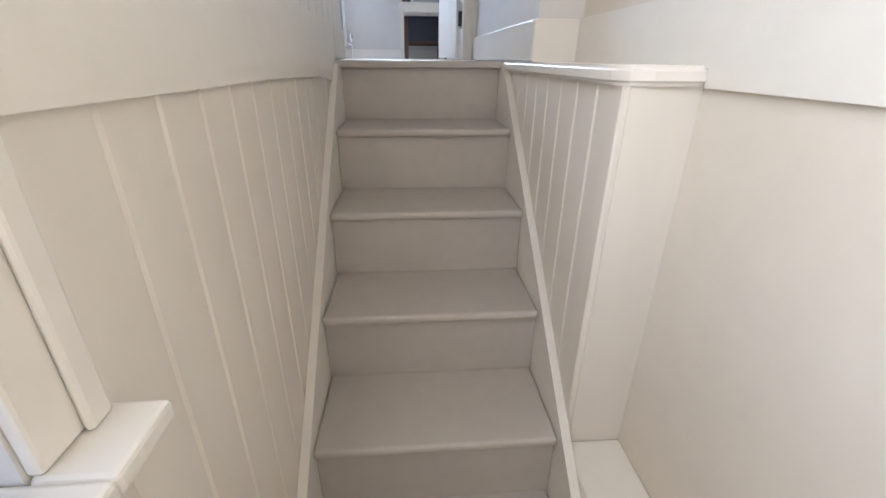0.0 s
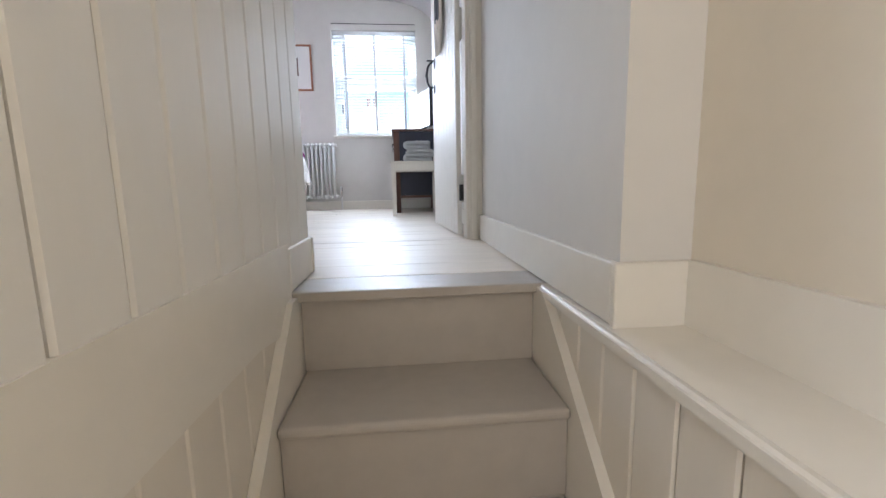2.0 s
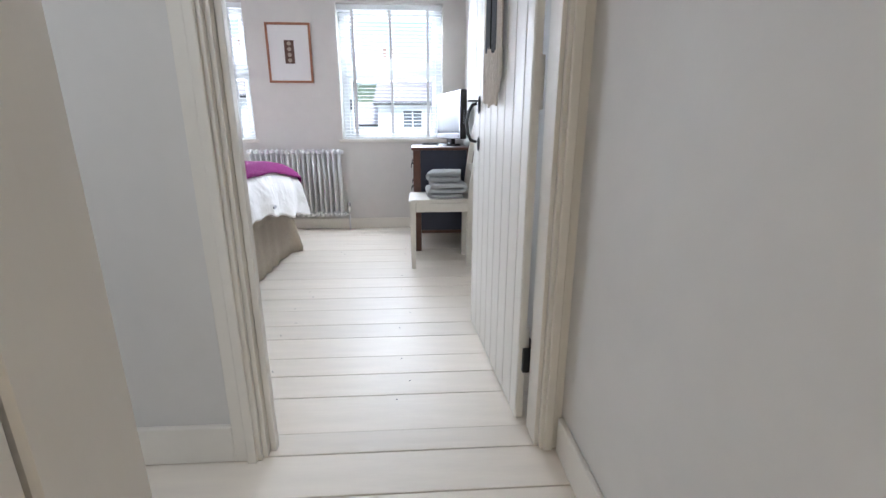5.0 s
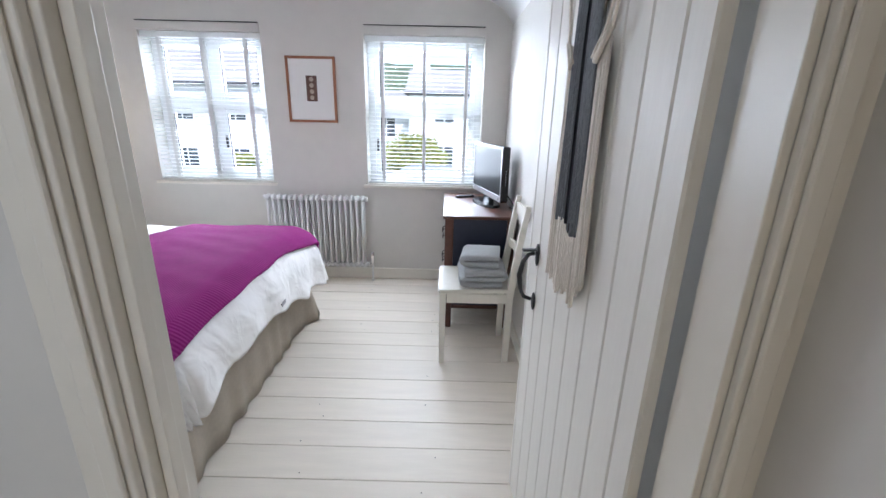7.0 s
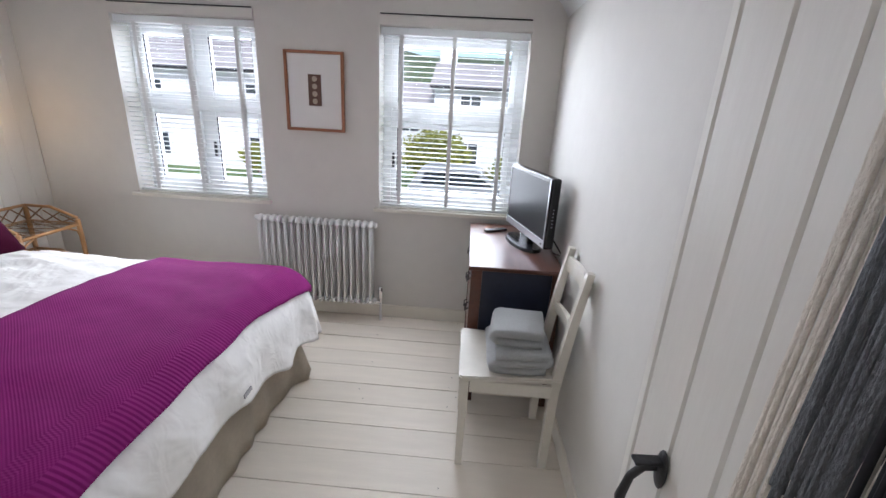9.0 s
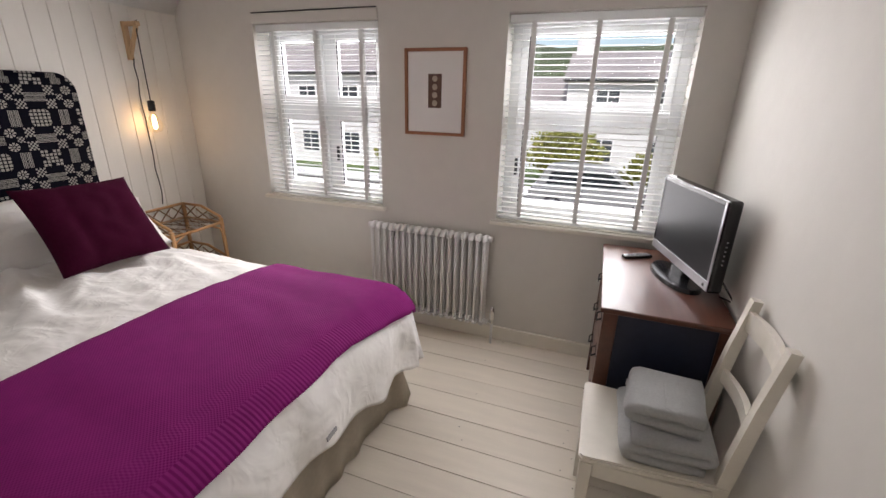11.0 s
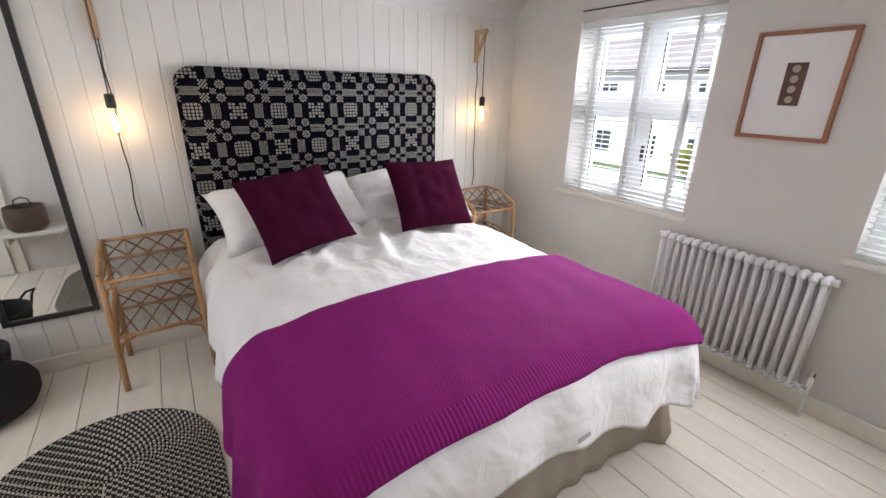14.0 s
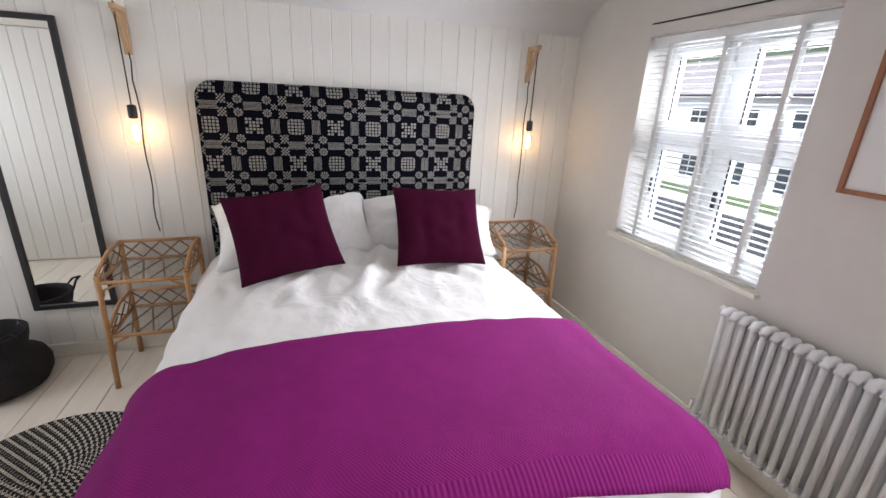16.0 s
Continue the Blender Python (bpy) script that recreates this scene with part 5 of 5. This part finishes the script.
def belly_basket():
    b = thing("belly_basket", "black woven belly basket standing on the floor", "basket", at=pose(-2.83, 2.24, 0))
    prof = [(0.15, 0.0), (0.21, 0.02), (0.235, 0.07), (0.238, 0.12), (0.22, 0.165), (0.175, 0.20), (0.155, 0.225), (0.17, 0.28), (0.175, 0.325), (0.165, 0.325), (0.16, 0.28), (0.145, 0.225), (0.14, 0.06)]
    part("body", lathe(bmesh.new(), prof, 40), BASKET, b, smooth=True)
    for s in (1, -1):
        pts = [(0.172 * math.cos(a0), 0.172 * math.sin(a0), z) for a0, z in ((0.9 - 0.35 * s + (math.pi if s < 0 else 0), 0.31), (0.9 + (math.pi if s < 0 else 0), 0.37), (0.9 + 0.35 * s + (math.pi if s < 0 else 0), 0.31))]
        part("loop_handle", tube(bmesh.new(), [Vector(pts[0]), Vector(pts[0]).lerp(Vector(pts[1]), 0.5) + Vector((0.02, 0.02, 0.02)), Vector(pts[1]) + Vector((0.04, 0.04, 0)), Vector(pts[2]).lerp(Vector(pts[1]), 0.5) + Vector((0.02, 0.02, 0.02)), Vector(pts[2])], 0.007, 6), BASKET, b, smooth=True)


belly_basket()


def alcove():
    s = thing("wall_shelf", "small white wooden shelf fixed to the alcove wall", "shelf", at=pose(-1.16, 2.18, 0.40))
    part("board", box(bmesh.new(), -0.27, 0.0, -0.24, 0.24, -0.03, 0.0, 0.004), TRIM, s)
    for y in (-0.16, 0.16):
        part("bracket", box(bmesh.new(), -0.16, 0.0, y - 0.012, y + 0.012, -0.12, -0.0305, 0.003), TRIM, s)
    b = thing("wicker_basket", "brown wicker basket with a loop handle on the shelf", "basket", at=pose(-1.30, 2.18, 0.40))
    part("body", lathe(bmesh.new(), [(0.10, 0.0), (0.13, 0.03), (0.135, 0.12), (0.125, 0.2), (0.115, 0.2), (0.12, 0.1), (0.1, 0.02)], 28), WICKER, b, smooth=True)
    part("loop_handle", tube(bmesh.new(), [(0, 0.05, 0.2), (0, 0.045, 0.25), (0, 0, 0.27), (0, -0.045, 0.25), (0, -0.05, 0.2)], 0.007, 6), WICKER, b, smooth=True)
    d = structure("door_2", boxes((-1.205, -1.185, 1.17, 1.98, 0.01, 2.0)), BOARD, "closed cream boarded door in the alcove", "door")
    bm = bmesh.new()
    prism(bm, [(0.0, 0.004), (0.004, 0.0005), (0.011, 0.0005), (0.011, 0.1005), (0.004, 0.1005), (0.0, 0.097)], "z", 0.0, 1.99)
    me = mesh_of("board", bm, BOARD)
    for k in range(8):
        o = new("board", me)
        o.parent = d
        o.matrix_basis = pose(-1.2165, 1.171 + 0.101 * k, 0.01)
    structure("trim_door_alcove", boxes((-1.19, -1.161, 1.09, 1.165, 0, 2.08), (-1.19, -1.161, 1.985, 2.06, 0, 2.08), (-1.19, -1.161, 1.165, 1.985, 2.005, 2.08), bevel=0.004), TRIM, "cream door frame in the alcove", "door frame")
    sw = thing("light_switch", "white plastic light switch beside the alcove door", "light switch", at=pose(-1.16, 2.12, 1.25))
    part("plate", box(bmesh.new(), -0.008, 0.0, -0.043, 0.043, -0.043, 0.043, 0.003), PLASTIC, sw)
    part("rocker", box(bmesh.new(), -0.012, -0.0085, -0.006, 0.006, -0.012, 0.012, 0.001), PLASTIC, sw)


alcove()


# ---- outside ----
GZ = -1.9
structure("ground", boxes((-400, 400, 6.06, 900, GZ - 0.5, GZ)), GRASS, "grass and verges outside", "ground")
structure("road", boxes((-60, 60, 10.0, 19.0, GZ - 0.1, GZ + 0.02)), ROAD, "grey asphalt road below the windows", "road")
structure("pavement", boxes((-60, 60, 19.05, 20.4, GZ - 0.1, GZ + 0.12)), RENDERW, "pale concrete pavement across the road", "pavement")


def hill():
    bm = bmesh.new()
    n, k = 60, 14
    rows = []
    for i in range(n + 1):
        x = -160 + 320 * i / n
        row = []
        for j in range(k + 1):
            f = j / k
            y = 70 + 130 * f
            h = (23 + 4 * noise.noise((x * 0.02, 0, 0)) - 0.10 * min(x, 40.0)) * math.sin(f * math.pi / 2)
            row.append(bm.verts.new((x, y, GZ - 1 + h + 1.2 * noise.noise((x * 0.08, y * 0.08, 2)))))
        rows.append(row)
    for a, b in zip(rows, rows[1:]):
        for j in range(k):
            bm.faces.new((a[j], b[j], b[j + 1], a[j + 1]))
    return structure("backdrop_hill", bm, WOODS, "green hillside behind the houses", "hill", True)


hill()


def house(label, x0, x1, y0, depth, eave, ridge, cols, rows_z, chimneys):
    h = thing("house", label, "house", "houses across the road")
    part("wall", boxes((x0, x1, y0, y0 + depth, GZ, eave)), RENDERW, h, "white rendered wall")
    n = 14
    bm = bmesh.new()
    prism(bm, [(y0 - 0.35, eave - 0.1), (y0 + depth / 2, ridge), (y0 + depth + 0.35, eave - 0.1), (y0 + depth + 0.35, eave - 0.22), (y0 - 0.35, eave - 0.22)], "x", x0 - 0.2, x1 + 0.2)
    roof = part("roof", bm, SLATE, h, "grey slate roof")
    sl = math.atan2(ridge - eave + 0.1, depth / 2 + 0.35)
    run = math.hypot(ridge - eave + 0.1, depth / 2 + 0.35)
    for k in range(12):
        part("slate_course", boxes((x0 - 0.2, x1 + 0.2, 0, run / 12 - 0.01, 0.005, 0.03)), SLATE, roof, at=pose(0, y0 - 0.35, eave - 0.1, math.degrees(sl), 0, 0) @ pose(0, run * k / 12, 0, -1.5))
    part("gutter", tube(bmesh.new(), [(x0 - 0.2, y0 - 0.4, eave - 0.15), (x1 + 0.2, y0 - 0.4, eave - 0.15)], 0.06, 8), GASKET, h, "black gutter")
    for x in cols:
        for z in rows_z:
            w = part("window", boxes((x - 0.55, x + 0.55, y0 - 0.03, y0 + 0.02, z, z + 1.15)), UPVC, h, "white framed window")
            part("pane", boxes((x - 0.48, x - 0.03, y0 - 0.05, y0 - 0.031, z + 0.07, z + 1.08)), WINDARK, w)
            part("pane", boxes((x + 0.03, x + 0.48, y0 - 0.05, y0 - 0.031, z + 0.07, z + 1.08)), WINDARK, w)
    for x, top, wd in chimneys:
        c = part("chimney", box(bmesh.new(), x - wd / 2, x + wd / 2, y0 + depth / 2 - 0.4, y0 + depth / 2 + 0.4, ridge - 1.0, top, 0.03), RENDERW, h, "rendered chimney stack")
        for dx in (-0.22, 0.22):
            part("chimney_pot", lathe(bmesh.new(), [(0.13, 0), (0.11, 0.1), (0.11, 0.55), (0.14, 0.6)], 10, (x + dx * wd, y0 + depth / 2, top)), BRICKR, c, "clay chimney pot")
    return h


house("white rendered house with a slate roof and tall chimney", -2.0, 9.5, 25.0, 6.0, 2.55, 3.8, (-0.2, 2.4, 5.0, 7.6), (0.95, -1.3), ((-1.55, 5.0, 0.9), (3.2, 4.2, 0.5)))
house("low white terrace with a long grey slate roof", -30.0, -7.0, 23.0, 7.0, 2.7, 4.6, (-26, -23, -20, -17.5, -15, -12.5, -10), (0.9, -1.4), ((-24, 5.4, 0.8), (-9, 5.3, 0.8)))
house("low white cottage with a grey slate roof", -6.7, -2.15, 26.5, 5.0, 1.5, 2.7, (-5.2, -3.4), (0.1,), ())
house("white rendered house with dark windows", 13.0, 24.0, 26.0, 6.0, 2.3, 4.2, (15, 18, 21), (0.4, -1.5), ((18, 4.9, 0.8),))


def leafy(name, label, category, cx, cy, z0, rx, ry, rz, count, seed):
    rng = random.Random(seed)
    t = thing(name, label, category, at=pose(cx, cy, z0))
    bm = bmesh.new()
    for k in range(5):
        a = rng.uniform(0, 6.28)
        tube(bm, [(0.2 * math.cos(a), 0.2 * math.sin(a), 0), (rx * 0.5 * math.cos(a), ry * 0.5 * math.sin(a), rz * 1.1)], 0.04, 6, radii=[0.05, 0.015])
    part("stem", bm, BRICKR, t)
    vs, fs = [], []
    while len(fs) < count:
        u = Vector((rng.uniform(-1, 1), rng.uniform(-1, 1), rng.uniform(-1, 1)))
        if u.length > 1 or u.length < 0.55:
            continue
        lump = 0.8 + 0.35 * noise.noise(u * 2.3 + Vector((seed, 0, 0)))
        p = Vector((u.x * rx * lump, u.y * ry * lump, rz + u.z * rz * lump))
        if p.z < 0:
            continue
        d1 = Vector((rng.gauss(0, 1), rng.gauss(0, 1), rng.gauss(0, 1))).normalized() * 0.12
        d2 = d1.orthogonal().normalized() * 0.05
        i = len(vs)
        vs += [p - d1, p + d2, p + d1, p - d2]
        fs.append((i, i + 1, i + 2, i + 3))
    me = bpy.data.meshes.new("leaves")
    me.from_pydata(vs, [], fs)
    me.materials.append(LEAF)
    o = new("leaves", me)
    o.parent = t


leafy("hedge", "rounded yellow-green garden hedge across the road", "hedge", -1.6, 21.4, GZ + 0.1, 1.8, 1.0, 1.25, 5200, 3)
leafy("bush", "dark green garden bush by the houses", "bush", 1.8, 22.2, GZ + 0.1, 1.0, 0.8, 0.8, 1600, 8)
leafy("bush", "dark green garden bush by the houses", "bush", -9.5, 22.0, GZ + 0.1, 1.2, 0.7, 0.7, 1600, 12)


def car():
    c = thing("car", "grey hatchback parked across the road", "car", at=pose(-0.1, 17.6, GZ + 0.02))
    L, W = 4.2, 1.72
    low = [(-L / 2, 0.3), (-L / 2, 0.62), (-L / 2 + 0.15, 0.85), (L / 2 - 1.1, 0.95), (L / 2 - 0.1, 0.72), (L / 2, 0.5), (L / 2, 0.3)]
    bm = prism(bmesh.new(), low, "y", -W / 2, W / 2)
    bmesh.ops.bevel(bm, geom=bm.edges[:], offset=0.05, segments=2, affect='EDGES')
    part("body", bm, CARPAINT, c, "grey painted body")
    cab = [(-L / 2 + 0.2, 0.84), (-L / 2 + 0.5, 1.38), (-L / 2 + 0.9, 1.47), (0.35, 1.45), (1.1, 0.93)]
    bm = prism(bmesh.new(), cab, "y", -W / 2 + 0.12, W / 2 - 0.12)
    bmesh.ops.bevel(bm, geom=bm.edges[:], offset=0.06, segments=2, affect='EDGES')
    part("cabin", bm, CARPAINT, c)
    side = [(-L / 2 + 0.55, 0.93), (-L / 2 + 0.7, 1.32), (0.3, 1.36), (0.85, 0.95)]
    for s in (-1, 1):
        y = s * (W / 2 - 0.118)
        a, b = sorted((y, y + s * 0.004))
        part("side_window", prism(bmesh.new(), side, "y", a, b), CARGLASS, c, "dark side window")
    part("windscreen", boxes((-0.005, 0.005, -0.68, 0.68, -0.33, 0.33)), CARGLASS, c, "dark windscreen", at=pose(0.745, 0, 1.205, 0, -55, 0))
    for x in (-1.3, 1.3):
        for y in (-W / 2 + 0.08, W / 2 - 0.08):
            w = part("wheel", tube(bmesh.new(), [(x, y - 0.1, 0.3), (x, y + 0.1, 0.3)], 0.3, 20), GASKET, c, "black tyre")
            part("rim", tube(bmesh.new(), [(x, y - 0.105, 0.3), (x, y + 0.105, 0.3)], 0.19, 14), TVSILVER, w, "alloy rim")


car()

# ---- boards of the walls and floor ----
def boarding(parent, material, width, face, back, spans, gap=0.0003, c=0.0045):
    """Vertical matchboards on a wall that runs along y, each with a bead and chamfer. spans: y0, y1, z0, z1."""
    s = 1 if face > back else -1
    for y0, y1, z0, z1 in spans:
        n = max(1, round((y1 - y0) / width))
        w = (y1 - y0) / n
        bm = bmesh.new()
        d = face - back
        e = s * min(c, abs(d) * 0.8)
        prism(bm, [(0, gap), (d - e, gap), (d, gap + c), (d, w - gap - c), (d - e, w - gap), (0, w - gap)], "z", z0, z1)
        me = mesh_of("board", bm, material)
        for k in range(n):
            o = new("board", me)
            o.parent = parent
            o.matrix_basis = pose(back, y0 + k * w, 0)


boarding(wall_west, BOARD, 0.113, XW, XW - 0.0125, [(0.9, YN - 0.001, 0.0, 2.06)])
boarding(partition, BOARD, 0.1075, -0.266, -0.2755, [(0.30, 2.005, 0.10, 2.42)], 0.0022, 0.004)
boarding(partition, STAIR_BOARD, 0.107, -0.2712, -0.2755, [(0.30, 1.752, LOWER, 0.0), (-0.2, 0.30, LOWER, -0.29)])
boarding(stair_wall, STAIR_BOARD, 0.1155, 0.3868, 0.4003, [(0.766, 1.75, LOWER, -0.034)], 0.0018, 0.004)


def planks(x0, x1, joints):
    """Floorboards of uneven width along x with dark gaps; each board is its own piece."""
    for ya, yb in zip(joints, joints[1:]):
        w = yb - ya
        bm = bmesh.new()
        box(bm, x0, x1, 0.0017, w - 0.0017, -0.019, 0.0)
        es = [e for e in bm.edges if abs(e.verts[0].co.x - e.verts[1].co.x) > 0.2 and e.verts[0].co.z > -0.01]
        bmesh.ops.bevel(bm, geom=es, offset=0.0012, segments=1, affect='EDGES')
        part("plank", bm, PLANK, floor_ob, at=pose(0, ya, rng_floor.uniform(-0.0008, 0.0008)))


def nails(joints):
    """Dark nail heads, two to a board at each joist."""
    bm = bmesh.new()
    bmesh.ops.create_cone(bm, cap_ends=True, segments=8, radius1=0.0024, radius2=0.0024, depth=0.002)
    me = mesh_of("nail", bm, NAILHEAD)
    for x in (-0.08, -0.62, -1.4):
        for ya, yb in zip(joints, joints[1:]):
            for y in (ya + 0.035, yb - 0.04):
                if rng_floor.random() < 0.65:
                    continue
                o = new("nail", me)
                o.parent = floor_ob
                o.matrix_basis = pose(x + rng_floor.uniform(-0.05, 0.05), y + rng_floor.uniform(-0.015, 0.015), 0.0006)


rng_floor = random.Random(11)
ROOM_JOINTS = [YD + 0.001, 2.98, 3.12, 3.255, 3.43, 3.57, 3.75, 3.917, 4.083, 4.255, 4.454, 4.623, 4.78, 4.95, 5.12, 5.28, 5.45, 5.62, YN]
planks(XW, XE, ROOM_JOINTS)
planks(-1.08, HX, [1.917, 2.094, 2.24, 2.403, 2.549, YDH])
planks(XW, -1.16, [0.9 + 0.1575 * k for k in range(13)])
planks(-1.08, -0.4005, [0.65 + 0.158 * k for k in range(8)] + [1.916])
nails(ROOM_JOINTS)
